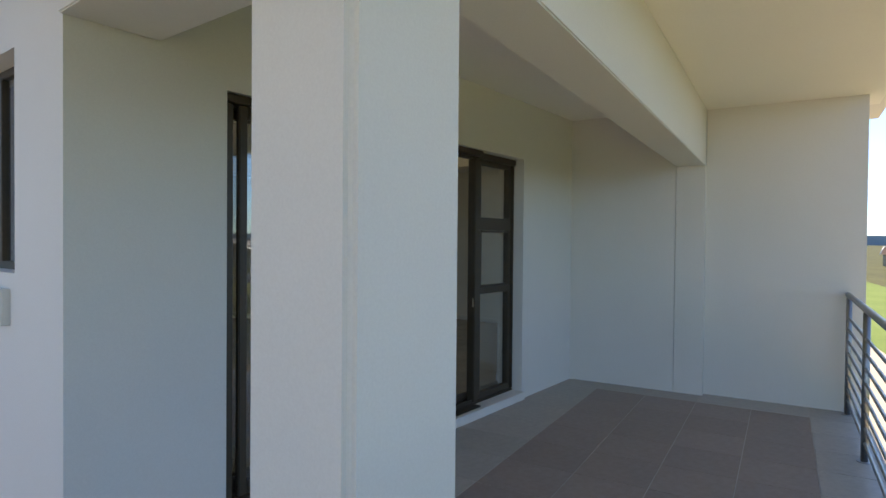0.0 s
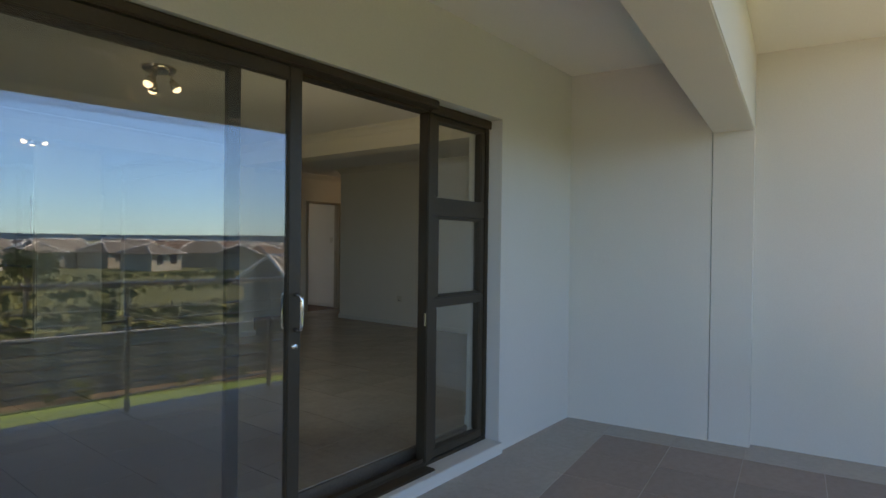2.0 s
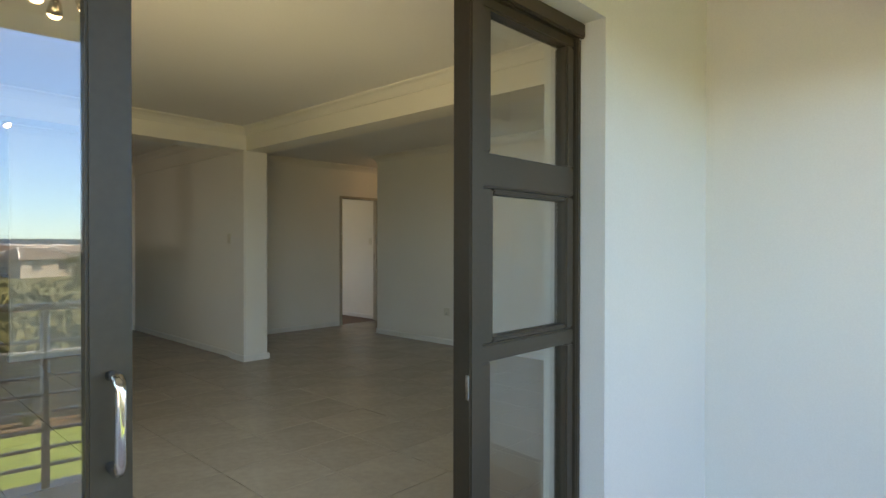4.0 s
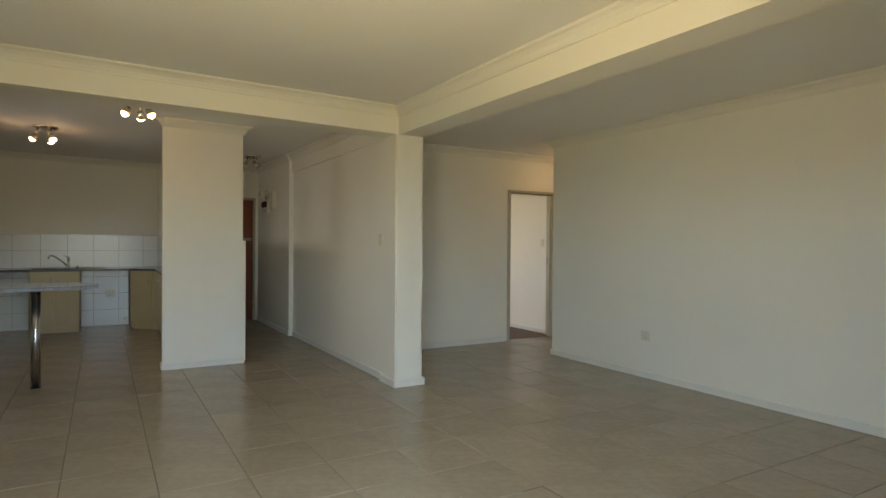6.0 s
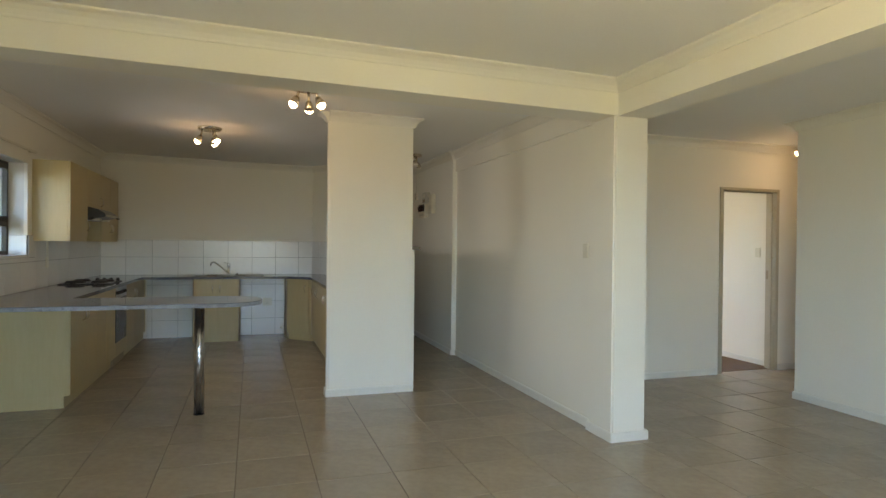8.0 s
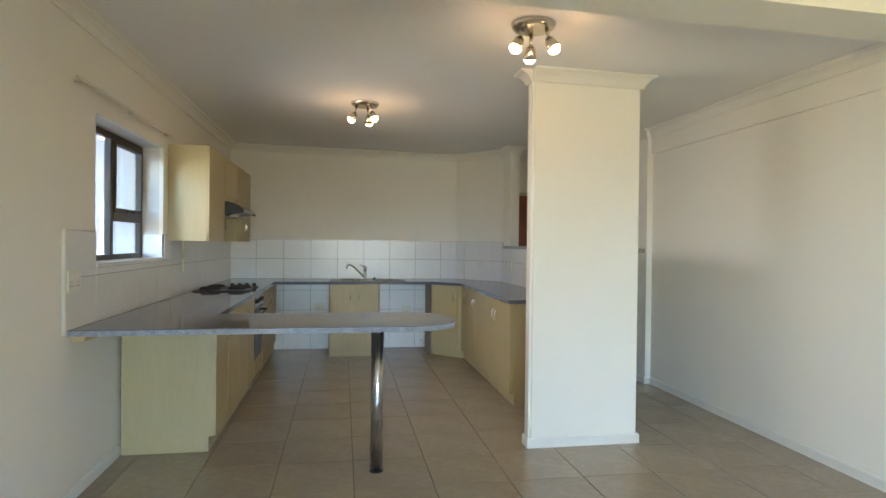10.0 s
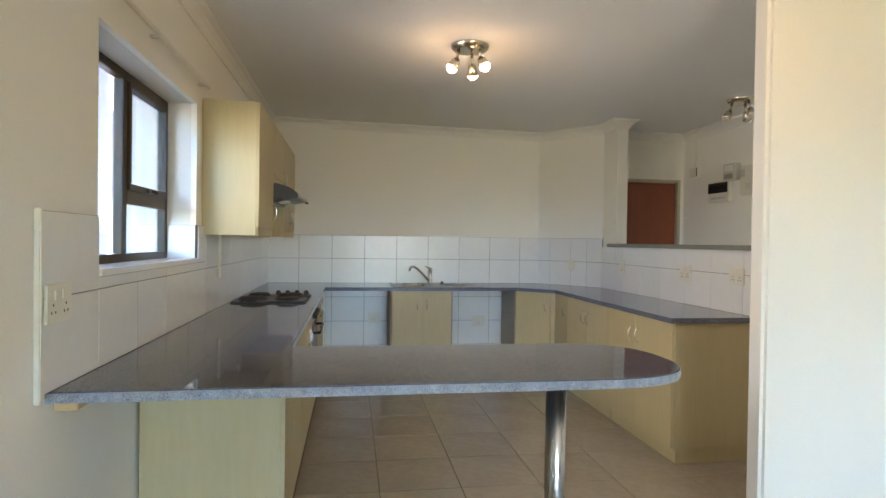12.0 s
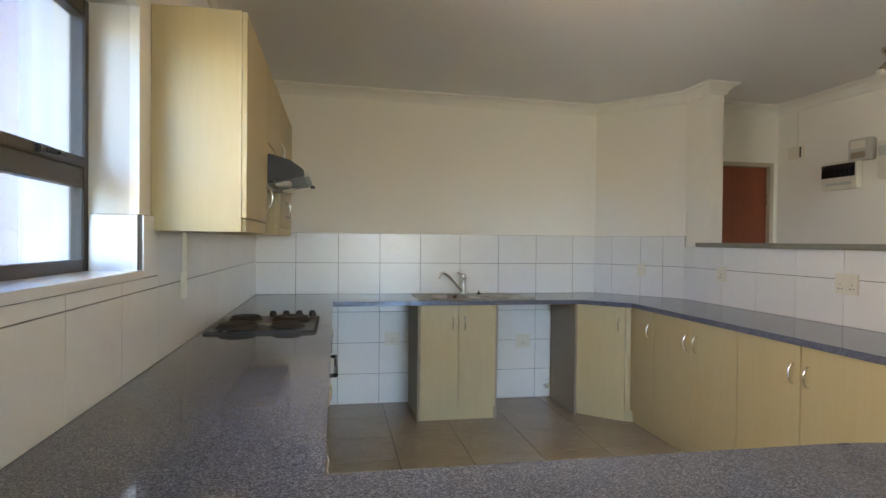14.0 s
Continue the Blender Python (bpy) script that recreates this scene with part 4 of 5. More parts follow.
# ---- wall units ----
cupboard("wall_cupboard", -0.898, 9.645, -0.575, 10.30, 1.395, 2.19, "+x", ((9.645, 10.30, 1),), "maple wall cupboard with one door", handle_z=1.56, plinth=0)
cupboard("wall_cupboard", -0.898, 10.30, -0.575, 10.92, 1.78, 2.19, "+x", ((10.30, 10.92, 1),), "short maple wall cupboard over the cooker hood", handle_z=1.86, plinth=0)
cupboard("wall_cupboard", -0.898, 10.92, -0.575, 11.83, 1.395, 2.19, "+x", ((10.92, 11.37, 1), (11.37, 11.83, 0)), "maple wall cupboard with two doors in the corner", handle_z=1.56, plinth=0)


def hood():
    h = thing("cooker_hood", -0.7, 10.6, 1.6, "black slanted cooker hood under a wall cupboard", "cooker hood")
    bm = bmesh.new()
    side = [(-0.897, 1.775), (-0.56, 1.775), (-0.47, 1.748), (-0.41, 1.705), (-0.405, 1.672), (-0.45, 1.665), (-0.56, 1.635), (-0.897, 1.635)]
    a = [bm.verts.new((x, 10.31, z)) for x, z in side]
    b = [bm.verts.new((x, 10.91, z)) for x, z in side]
    bm.faces.new(a)
    bm.faces.new(b[::-1])
    for i in range(len(side)):
        j = (i + 1) % len(side)
        bm.faces.new((a[i], b[i], b[j], a[j]))
    bmesh.ops.bevel(bm, geom=bm.edges[:], offset=0.004, segments=2, affect="EDGES", clamp_overlap=True)
    part("body", bm, BLACK, h)
    part("visor", slab([(-0.411, 10.315), (-0.385, 10.33), (-0.385, 10.89), (-0.411, 10.905)], 1.672, 1.695, bevel=0.003), GREYPLASTIC, h, "grey front trim")
    for y in (10.42, 10.66):
        part("filter", boxed(-0.85, y, 1.628, -0.58, y + 0.18, 1.6345), STEEL, h, "metal grease filter")
    for y in (10.36, 10.76):
        part("light_cover", boxed(-0.545, y, 1.631, -0.475, y + 0.10, 1.652, bevel=0.002, turn=None), PLASTIC, h, "pale light cover")
    for k in range(3):
        part("slider", boxed(-0.40, 10.80 + k * 0.03, 1.66, -0.375, 10.815 + k * 0.03, 1.672, bevel=0.002), BLACK, h)
    return h


hood()


# ---- electrics ----
def plate(name, centre, size, face, label, category, rockers=1, holes=0, group=""):
    """A wall plate; face is the way out of the wall."""
    cx, cy, cz = centre
    w, hgt = size
    f = Vector(face)
    s = Vector((-f.y, f.x, 0))
    g = thing(name, cx, cy, cz, label, category, group)
    turn = Matrix(((s.x, f.x, 0, cx), (s.y, f.y, 0, cy), (0, 0, 1, cz), (0, 0, 0, 1)))
    part("plate", boxed(-w / 2, 0.0, -hgt / 2, w / 2, 0.010, hgt / 2, bevel=0.003, turn=turn), PLASTIC, g)
    for k in range(rockers):
        o = (k - (rockers - 1) / 2) * 0.045
        part("rocker", boxed(o - 0.012, 0.010, hgt * 0.08, o + 0.012, 0.0145, hgt * 0.34, bevel=0.002, turn=turn), PLASTIC, g)
    for k in range(holes):
        o = (k - (holes - 1) / 2) * w / max(holes, 1)
        for px, pz in ((0, -0.004), (-0.011, -0.026), (0.011, -0.026)):
            part("pin_hole", boxed(o + px - 0.003, 0.0098, pz - 0.004, o + px + 0.003, 0.0108, pz + 0.004, turn=turn), BLACK, g)
    return g


plate("double_socket", (-0.884, 7.915, 1.178), (0.15, 0.115), (1, 0, 0), "white double socket on the tiled splashback", "socket", 2, 2, "sockets")
plate("socket", (-0.884, 10.03, 1.175), (0.075, 0.115), (1, 0, 0), "white cooker switch under the wall cupboard", "switch", 1, 0, "sockets")
plate("socket", (0.218, BACK - 0.016, 0.547), (0.125, 0.115), (0, -1, 0), "white socket on the tiles under the worktop", "socket", 1, 1, "sockets")
plate("socket", (1.367, BACK - 0.016, 0.505), (0.135, 0.12), (0, -1, 0), "white single plate on the tiles under the worktop", "socket", 0, 1, "sockets")
plate("socket", (2.516, 11.25, 1.15), (0.10, 0.115), (-1, 0, 0), "white socket on the hatch wall tiles", "socket", 1, 1, "sockets")
plate("double_socket", (2.516, 10.19, 1.155), (0.15, 0.115), (-1, 0, 0), "white double socket on the hatch wall tiles", "socket", 2, 2, "sockets")
plate("double_socket", (2.516, 9.58, 1.17), (0.15, 0.115), (-1, 0, 0), "white double socket on the hatch wall tiles", "socket", 2, 2, "sockets")
plate("socket", (2.30, 12.004, 1.145), (0.075, 0.115), (-0.789, -0.614, 0), "white socket on the angled corner tiles", "socket", 1, 0, "sockets")
plate("light_switch", (3.61, 6.985, 1.36), (0.075, 0.115), (-1, 0, 0), "white light switch on the passage wall", "switch", 2, 0)
plate("light_switch", (6.93, 8.51, 1.345), (0.075, 0.115), (-1, 0, 0), "white light switch on the bedroom wall", "switch", 1, 0)
plate("socket", (EAST, 5.75, 0.42), (0.10, 0.10), (-1, 0, 0), "white socket low on the lounge wall", "socket", 1, 1, "sockets")
solid("cable_trunking", boxed(-0.884, 10.022, 1.235, -0.868, 10.040, 1.394, bevel=0.002), PLASTIC, "white cable trunking below the wall cupboard", "trunking", kind="object")


def meter_boxes():
    x = 3.55
    b = thing("distribution_board", x, 11.26, 1.8, "white distribution board with black breakers", "distribution board")
    part("box", boxed(x - 0.05, 11.10, 1.795, x, 11.43, 2.005, bevel=0.006), PLASTIC, b)
    part("surround", boxed(x - 0.056, 11.12, 1.885, x - 0.05, 11.42, 1.985, bevel=0.002), BLACK, b, "black breaker window")
    for k in range(7):
        part("breaker", boxed(x - 0.066, 11.135 + k * 0.039, 1.90, x - 0.056, 11.172 + k * 0.039, 1.962, bevel=0.003), BLACK, b, "black breaker switch")
        part("breaker_toggle", boxed(x - 0.074, 11.147 + k * 0.039, 1.925, x - 0.066, 11.160 + k * 0.039, 1.945, bevel=0.002), BLACK, b)
    part("label_strip", boxed(x - 0.052, 11.15, 1.825, x - 0.05, 11.38, 1.845), GREYPLASTIC, b)
    m = thing("meter_box", x, 11.0, 2.0, "grey prepaid meter box with a small display", "meter")
    part("box", boxed(x - 0.07, 10.99, 1.99, x, 11.17, 2.15, bevel=0.008), GREYPLASTIC, m)
    part("display", boxed(x - 0.073, 11.02, 2.075, x - 0.07, 11.14, 2.13), PLASTIC, m)
    part("keypad", boxed(x - 0.073, 11.02, 2.005, x - 0.07, 11.14, 2.05), CABIN, m)
    p = thing("intercom", x, 10.83, 1.85, "white wall intercom box with a small display", "intercom")
    part("body", boxed(x - 0.06, 10.72, 1.835, x, 10.94, 2.105, bevel=0.012), PLASTIC, p)
    part("display", boxed(x - 0.063, 10.86, 2.0, x - 0.06, 10.925, 2.07, bevel=0.001), GREYPLASTIC, p)
    for k in range(4):
        part("slot", boxed(x - 0.0615, 10.78, 1.89 + k * 0.014, x - 0.0598, 10.85, 1.895 + k * 0.014), GREYPLASTIC, p)
    d = thing("door_chime", x, 11.73, 2.1, "small white door chime box", "chime")
    part("box", boxed(x - 0.03, 11.65, 2.085, x, 11.80, 2.19, bevel=0.004), PLASTIC, d)
    part("grille", boxed(x - 0.033, 11.655, 2.095, x - 0.03, 11.67, 2.18), BLACK, d)
    part("wire", rod((x - 0.004, 11.72, 2.19), (x - 0.004, 11.72, 2.53), 0.003, n=8), PLASTIC, d)


meter_boxes()


def curtain_rail():
    r = thing("curtain_rail", -0.85, 8.7, 2.25, "white curtain rail above the kitchen window", "curtain rail")
    part("rail", boxed(-0.862, 7.87, 2.235, -0.842, 9.60, 2.255, bevel=0.004), PLASTIC, r)
    for y in (7.95, 8.75, 9.55):
        part("bracket", boxed(-0.899, y - 0.012, 2.238, -0.862, y + 0.012, 2.252, bevel=0.002), PLASTIC, r)
    return r


curtain_rail()


def stop_valve():
    v = thing("stop_valve", 1.60, BACK - 0.05, 0.1, "small white stop valve on the wall under the worktop", "valve")
    part("pipe", rod((1.575, BACK - 0.016, 0.10), (1.575, BACK - 0.075, 0.10), 0.011), CHROME, v)
    part("tap_head", lathe([(0.0, 0.03), (0.016, 0.028), (0.018, 0.0), (0.0, -0.002)], (1.575, BACK - 0.07, 0.10), 16, (0, -0.5, 1)), PLASTIC, v, "white plastic tap head")
    return v


stop_valve()
for x in (0.19, 0.275):
    solid("wall_plug", lathe([(0.009, 0.0), (0.008, 0.004), (0.0, 0.005)], (x, BACK - 0.014, 1.31), 14, (0, -1, 0)), PLASTIC, "small pale wall plug in a kitchen tile", "wall plug", kind="object")

# ledge on the low wall
solid("hatch_ledge", boxed(2.475, 8.495, 1.345, 2.70, 11.52, 1.377, bevel=0.004), surface("ledge_stone", (0.17, 0.165, 0.13), (0.26, 0.25, 0.20), 60, 4, 0.4, 0.05),
      "grey-green stone ledge on the low wall", "ledge", kind="object")
solid("tile_trim", boxed(-0.899, 7.818, 0.90, -0.880, 7.835, 1.452, bevel=0.003), PLASTIC, "white edge trim of the tiled splashback", "tile trim")


# ---- outside ----
GROUND = -3.25
bm = bmesh.new()
vs = [bm.verts.new(p) for p in ((-2500, -2500, GROUND), (2500, -2500, GROUND), (2500, 2500, GROUND), (-2500, 2500, GROUND))]
bm.faces.new(vs)
solid("ground", bm, VELD, "dry green field reaching to the far hills", "ground")
FENCE = Matrix.Translation((4.0, -15.0, GROUND)) @ Matrix.Rotation(radians(11), 4, "Z")
# unseen pale ground, added to bounce warm light up to the balcony ceiling
solid("yard", boxed(-60, 9.0, 0.004, 60, 40, 0.016, turn=FENCE), BOUNCEGROUND, "unseen beige ground by the house, added for warm bounce light", "paving")
solid("lawn", boxed(-70, 0, 0.004, 90, 8.99, 0.012, turn=FENCE), LAWN, "short green lawn round the house", "lawn")


def fence():
    f = thing("concrete_fence", 4, -15, GROUND, "grey precast concrete panel fence along the lawn", "fence")
    post = mesh_of(boxed(-0.06, -0.07, 0, 0.06, 0.07, 1.78, bevel=0.01), "post", CONCRETE)
    panel = mesh_of(boxed(-0.69, -0.025, 0, 0.69, 0.025, 0.418, bevel=0.012), "panel", CONCRETE)
    inv = f.matrix_basis.inverted()
    for k in range(-16, 24):
        for nm, me, m in [("post", post, Matrix.Translation((k * 1.5, 0, 0)))] + [("panel", panel, Matrix.Translation((k * 1.5 + 0.75, 0, 0.012 + j * 0.43))) for j in range(4)]:
            ob = new(nm, me)
            ob.parent, ob.matrix_parent_inverse, ob.matrix_basis = f, inv, FENCE @ m
    cap = mesh_of(boxed(-0.75, -0.06, 1.735, 0.75, 0.06, 1.80, bevel=0.01), "coping", BALEDGE)
    for k in range(-16, 24):
        ob = new("coping", cap)
        ob.parent, ob.matrix_parent_inverse, ob.matrix_basis = f, inv, FENCE @ Matrix.Translation((k * 1.5 + 0.75, 0, 0))
    return f


fence()
solid("flower_bed", boxed(-40, 0.1, 0.02, 40, 0.95, 0.05, turn=FENCE), SOIL, "brown soil bed along the concrete fence", "flower bed")


def bed_plant(u, v, size, seed, where, label, group):
    """A tuft of long drooping blades."""
    rnd = random.Random(seed)
    p = where @ Vector((u, v, 0))
    g = thing("bed_plant" if size < 1 else "field_bush", p.x, p.y, p.z, label, "plant" if size < 1 else "bush", group)
    bm = bmesh.new()
    for k in range(46 if size < 1 else 0):
        a, lean, tall = rnd.uniform(0, 6.28), rnd.uniform(0.2, 0.9), size * rnd.uniform(0.5, 1.0)
        d = Vector((math.cos(a), math.sin(a), 0))
        s = Vector((-d.y, d.x, 0)) * size * 0.03
        base = p + d * rnd.uniform(0, 0.3) * size + Vector((0, 0, 0.03))
        mid, tip = base + d * tall * lean * 0.4 + Vector((0, 0, tall * 0.75)), base + d * tall * lean + Vector((0, 0, tall * 0.8))
        v0, v1, v2, v3, v4 = [bm.verts.new(q) for q in (base - s, base + s, mid + s, mid - s, tip)]
        bm.faces.new((v0, v1, v2, v3))
        bm.faces.new((v3, v2, v4))
    for k in range(220 if size >= 1 else 0):
        c = p + Vector((rnd.gauss(0, 0.5) * size, rnd.gauss(0, 0.4) * size, abs(rnd.gauss(0, 0.32)) * size))
        u = Vector((rnd.gauss(0, 1), rnd.gauss(0, 1), rnd.gauss(0, 1))).normalized() * size * rnd.uniform(0.05, 0.12)
        v = u.orthogonal().normalized() * u.length * 0.6
        bm.faces.new([bm.verts.new(c + o) for o in (u, v, -u, -v)])
    part("blades", bm, LEAF, g)
    return g


spread = random.Random(12)
for k in range(26):
    bed_plant(-20 + k * 1.5 + spread.uniform(-0.6, 0.6), spread.uniform(0.35, 0.8), spread.uniform(0.35, 0.7), 60 + k, FENCE @ Matrix.Translation((0, 0, 0.02)), "spiky green plant in the soil bed", "bed plants")
for k in range(24):
    bed_plant(-34 + k * 2.9 + spread.uniform(-1, 1), spread.uniform(-30, -2.5), spread.uniform(1.0, 1.2), 160 + k, FENCE, "rough green bush in the field beyond the fence", "field bushes")


def hooked_post(u, v):
    p = FENCE @ Vector((u, v, 0))
    g = thing("hooked_post", p.x, p.y, p.z, "pale concrete fence post with a bent top", "post", "posts in the field")
    part("shaft", tube([p, p + Vector((0, 0, 1.7)), p + Vector((-0.08, 0, 1.85)), p + Vector((-0.3, 0, 2.05))], 0.035, 8), BALEDGE, g)
    return g


for u, v in ((-14.0, -19.0), (-11.2, -19.5), (-7.5, -17.0), (-6.6, -17.5), (-2.0, -21.0), (2.5, -20.5), (8.0, -22.0)):
    hooked_post(u, v)

# rough grass of the field, thinning with distance
tuft = random.Random(31)
verts, faces = [], []
for k in range(9000):
    v = -1.2 - 62 * tuft.random() ** 1.6
    u = tuft.uniform(-55, 45)
    if math.sin(u * 0.21 + 1.3) + math.sin(v * 0.33 + u * 0.12) + tuft.gauss(0, 0.5) < -0.3:
        continue
    tall, wide, a = tuft.uniform(0.15, 0.6), tuft.uniform(0.15, 0.5), tuft.uniform(0, 3.14)
    du, dv = math.cos(a) * wide, math.sin(a) * wide
    n = len(verts)
    verts += [FENCE @ Vector(q) for q in ((u - du, v - dv, 0), (u + du, v + dv, 0), (u + du * 0.7, v + dv * 0.7 + 0.1, tall * 0.8), (u, v, tall), (u - du * 0.8, v - dv * 0.8 - 0.1, tall * 0.7))]
    faces.append((n, n + 1, n + 2, n + 3, n + 4))
me = bpy.data.meshes.new("field_grass")
me.from_pydata(verts, [], faces)
me.materials.append(surface("rough_grass", (0.105, 0.115, 0.04), (0.20, 0.19, 0.085), 1.5, 0.12, 0.95, 0.0, spec=0.05))
tagged(new("field_grass", me), "rough tufted green-brown grass of the field", "grass", kind="stuff")


def house(x, y, turn, w, d, h, roof_h, hip, roof_mat, label, ribs=0):
    g = thing("house", x, y, GROUND, label, "house", "houses beyond the field")
    m = Matrix.Translation((x, y, GROUND)) @ Matrix.Rotation(turn, 4, "Z")
    part("wall", boxed(-w / 2, -d / 2, 0, w / 2, d / 2, h, turn=m), PLASTER, g)
    bm = bmesh.new()
    o = 0.5
    e = [bm.verts.new(p) for p in ((-w / 2 - o, -d / 2 - o, h), (w / 2 + o, -d / 2 - o, h), (w / 2 + o, d / 2 + o, h), (-w / 2 - o, d / 2 + o, h))]
    r = [bm.verts.new((-w / 2 - o + hip, 0, h + roof_h)), bm.verts.new((w / 2 + o - hip, 0, h + roof_h))]
    for q in ((e[0], e[1], r[1], r[0]), (e[2], e[3], r[0], r[1]), (e[1], e[2], r[1]), (e[3], e[0], r[0]), (e[3], e[2], e[1], e[0])):
        bm.faces.new(q)
    bmesh.ops.transform(bm, matrix=m, verts=bm.verts[:])
    roof = part("roof", bm, roof_mat, g)
    tops = [m @ Vector((sx * (w / 2 + o - hip), 0, h + roof_h + 0.04)) for sx in (-1, 1)]
    for sx, top in zip((-1, 1), tops):
        for sy in (-1, 1):
            part("barge_board", rod(m @ Vector((sx * (w / 2 + o), sy * (d / 2 + o), h + 0.02)), top, 0.10, n=4), BARGE, roof, "pale barge board")
    part("ridge", rod(tops[0], tops[1], 0.08, n=4), BARGE, roof, "pale ridge capping")
    for k in range(ribs):
        u = -w / 2 + w * (k + 0.5) / ribs
        for sy in (-1, 1):
            part("rib", rod(m @ Vector((u, sy * (d / 2 + o), h + 0.03)), m @ Vector((u, 0, h + roof_h + 0.03)), 0.045, n=4), BARGE, roof)
    for k in range(2):
        u = -w / 2 + w * (k + 0.6) / 2.2
        for s in (-1, 1):
            part("window", boxed(u - 0.6, s * d / 2 - 0.03, 1.0, u + 0.6, s * d / 2 + 0.03, 2.2, turn=m), DARKGLASS, g)
    return g


rng = random.Random(4)
for k in range(200):
    ring = k // 40
    a = radians(-138 + (k % 40) * 3.4 + rng.uniform(-1.6, 1.6) + ring * 1.1)
    far = 100 + ring * 17 + rng.uniform(-6, 6)
    house(far * math.cos(a), far * math.sin(a), rng.uniform(0, 3.1), rng.uniform(5.5, 8.5), rng.uniform(5, 6.5), 2.45, rng.uniform(1.3, 2.1), rng.choice((0.4, 0.4, 0.4, 2.4)),
          ROOFTILE if rng.random() < 0.6 else ROOFGREY, "plastered house with a pitched roof beyond the field")
house(18.8, -16.6, radians(11), 9, 6, 2.5, 1.4, 0.4, ROOFGREY, "low house with a ribbed grey roof behind the fence", ribs=26)


def tree(x, y, height, seed, label):
    rnd = random.Random(seed)
    t = thing("tree", x, y, GROUND, label, "tree", "trees beyond the lawn")
    trunk = rod((x, y, GROUND), (x + 0.1, y, GROUND + height * 0.5), 0.16, 0.09, 10)
    tips = []
    for k in range(7):
        a = rnd.uniform(0, 6.28)
        p = Vector((x + 0.1, y, GROUND + height * rnd.uniform(0.3, 0.5)))
        q = p + Vector((math.cos(a) * height * 0.24, math.sin(a) * height * 0.24, height * rnd.uniform(0.15, 0.4)))
        rod(p, q, 0.05, 0.02, 6, bm=trunk)
        tips.append(q)
    part("trunk", trunk, BARK, t)
    bm = bmesh.new()
    for k in range(900):
        c = rnd.choice(tips) + Vector((rnd.gauss(0, 1), rnd.gauss(0, 1), rnd.gauss(0, 0.7))) * height * 0.10
        s = height * rnd.uniform(0.02, 0.045)
        u = Vector((rnd.gauss(0, 1), rnd.gauss(0, 1), rnd.gauss(0, 1))).normalized() * s
        v = u.orthogonal().normalized() * s * 0.6
        bm.faces.new([bm.verts.new(c + o) for o in (u, v, -u, -v)])
    part("crown", bm, LEAF, t)
    return t


for k, (x, y, hgt) in enumerate(((46, -20, 4.5), (52, -12, 5.2), (60, -28, 4.2), (30, -34, 3.6), (12, -40, 4.0), (-6, -52, 4.4), (40, -40, 5.0), (66, -16, 5.6))):
    tree(x, y, hgt, 20 + k, "bushy green tree at the far side of the field")

# far hills all round, with distance haze painted into their blue-grey
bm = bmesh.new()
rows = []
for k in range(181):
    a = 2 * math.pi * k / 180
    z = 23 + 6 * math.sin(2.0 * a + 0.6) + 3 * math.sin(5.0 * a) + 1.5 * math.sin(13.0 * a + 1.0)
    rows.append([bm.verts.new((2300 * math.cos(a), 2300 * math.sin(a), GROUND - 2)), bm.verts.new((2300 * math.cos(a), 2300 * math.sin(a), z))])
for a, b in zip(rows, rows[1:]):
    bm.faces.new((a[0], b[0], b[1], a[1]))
solid("backdrop", bm, HILL, "line of far hills with haze painted in as blue-grey", "hills")

# the neighbouring wall outside the kitchen window, its shade painted in as dark lilac, and the white return of this
# house beyond it
bm = bmesh.new()
# the wall's top is out of view, raised to darken the gap
for row in ((-3.0, 7.6, GROUND, -2.7, 10.6, 5.6), (-2.7, 10.6, GROUND, -2.45, 14.0, 5.6), (-3.0, 10.6, GROUND, -2.7, 14.0, 5.6)):
    box_bm(bm, *row)
solid("neighbour_wall", bm, SHADEDWALL, "plastered wall outside the kitchen window, shade painted in as lilac", "wall")
blocks("wall_return", [(-1.36, 9.74, GROUND, -1.165, 12.6, 2.9)], WHITEWALL, "white plastered return of the outer wall beside the window")
# unseen wall, added to throw warm sunlight back on the balcony pillar
blocks("neighbour_house_wall", [(-13.3, 1.5, GROUND, -13.0, 16.0, 1.4)], PLASTER, "unseen plain plastered wall, added to bounce warm light")
# unseen block above, added to keep the sun off the neighbour wall
blocks("shade_block", [(-1.35, 1.75, 3.2, 9.3, 12.7, 5.9)], RENDER, "unseen rendered block over the flat, added for shade", "wall")
blocks("storey_below", [(-1.3, 1.75, GROUND, 9.3, 12.7, -0.45)], RENDER, "rendered storey under the flat", "wall")


# ---- tiles, piece by piece ----
def tile_mesh(w, h, t, material, bevel=0.0007):
    bm = bmesh.new()
    b = bevel
    lo = [bm.verts.new(p) for p in ((0, 0, 0), (w, 0, 0), (w, h, 0), (0, h, 0))]
    md = [bm.verts.new(p) for p in ((0, 0, t - b), (w, 0, t - b), (w, h, t - b), (0, h, t - b))]
    hi = [bm.verts.new(p) for p in ((b, b, t), (w - b, b, t), (w - b, h - b, t), (b, h - b, t))]
    bm.faces.new(hi)
    for i in range(4):
        j = (i + 1) % 4
        bm.faces.new((lo[i], lo[j], md[j], md[i]))
        bm.faces.new((md[i], md[j], hi[j], hi[i]))
    return mesh_of(bm, "tile", material)


meshes = {}


def tile(parent, turn, w, h, t, material, name="tile"):
    key = (round(w, 3), round(h, 3), t, material.name)
    if key not in meshes:
        meshes[key] = tile_mesh(w, h, t, material)
    ob = new(name, meshes[key])
    ob.parent, ob.matrix_basis = parent, turn
    return ob


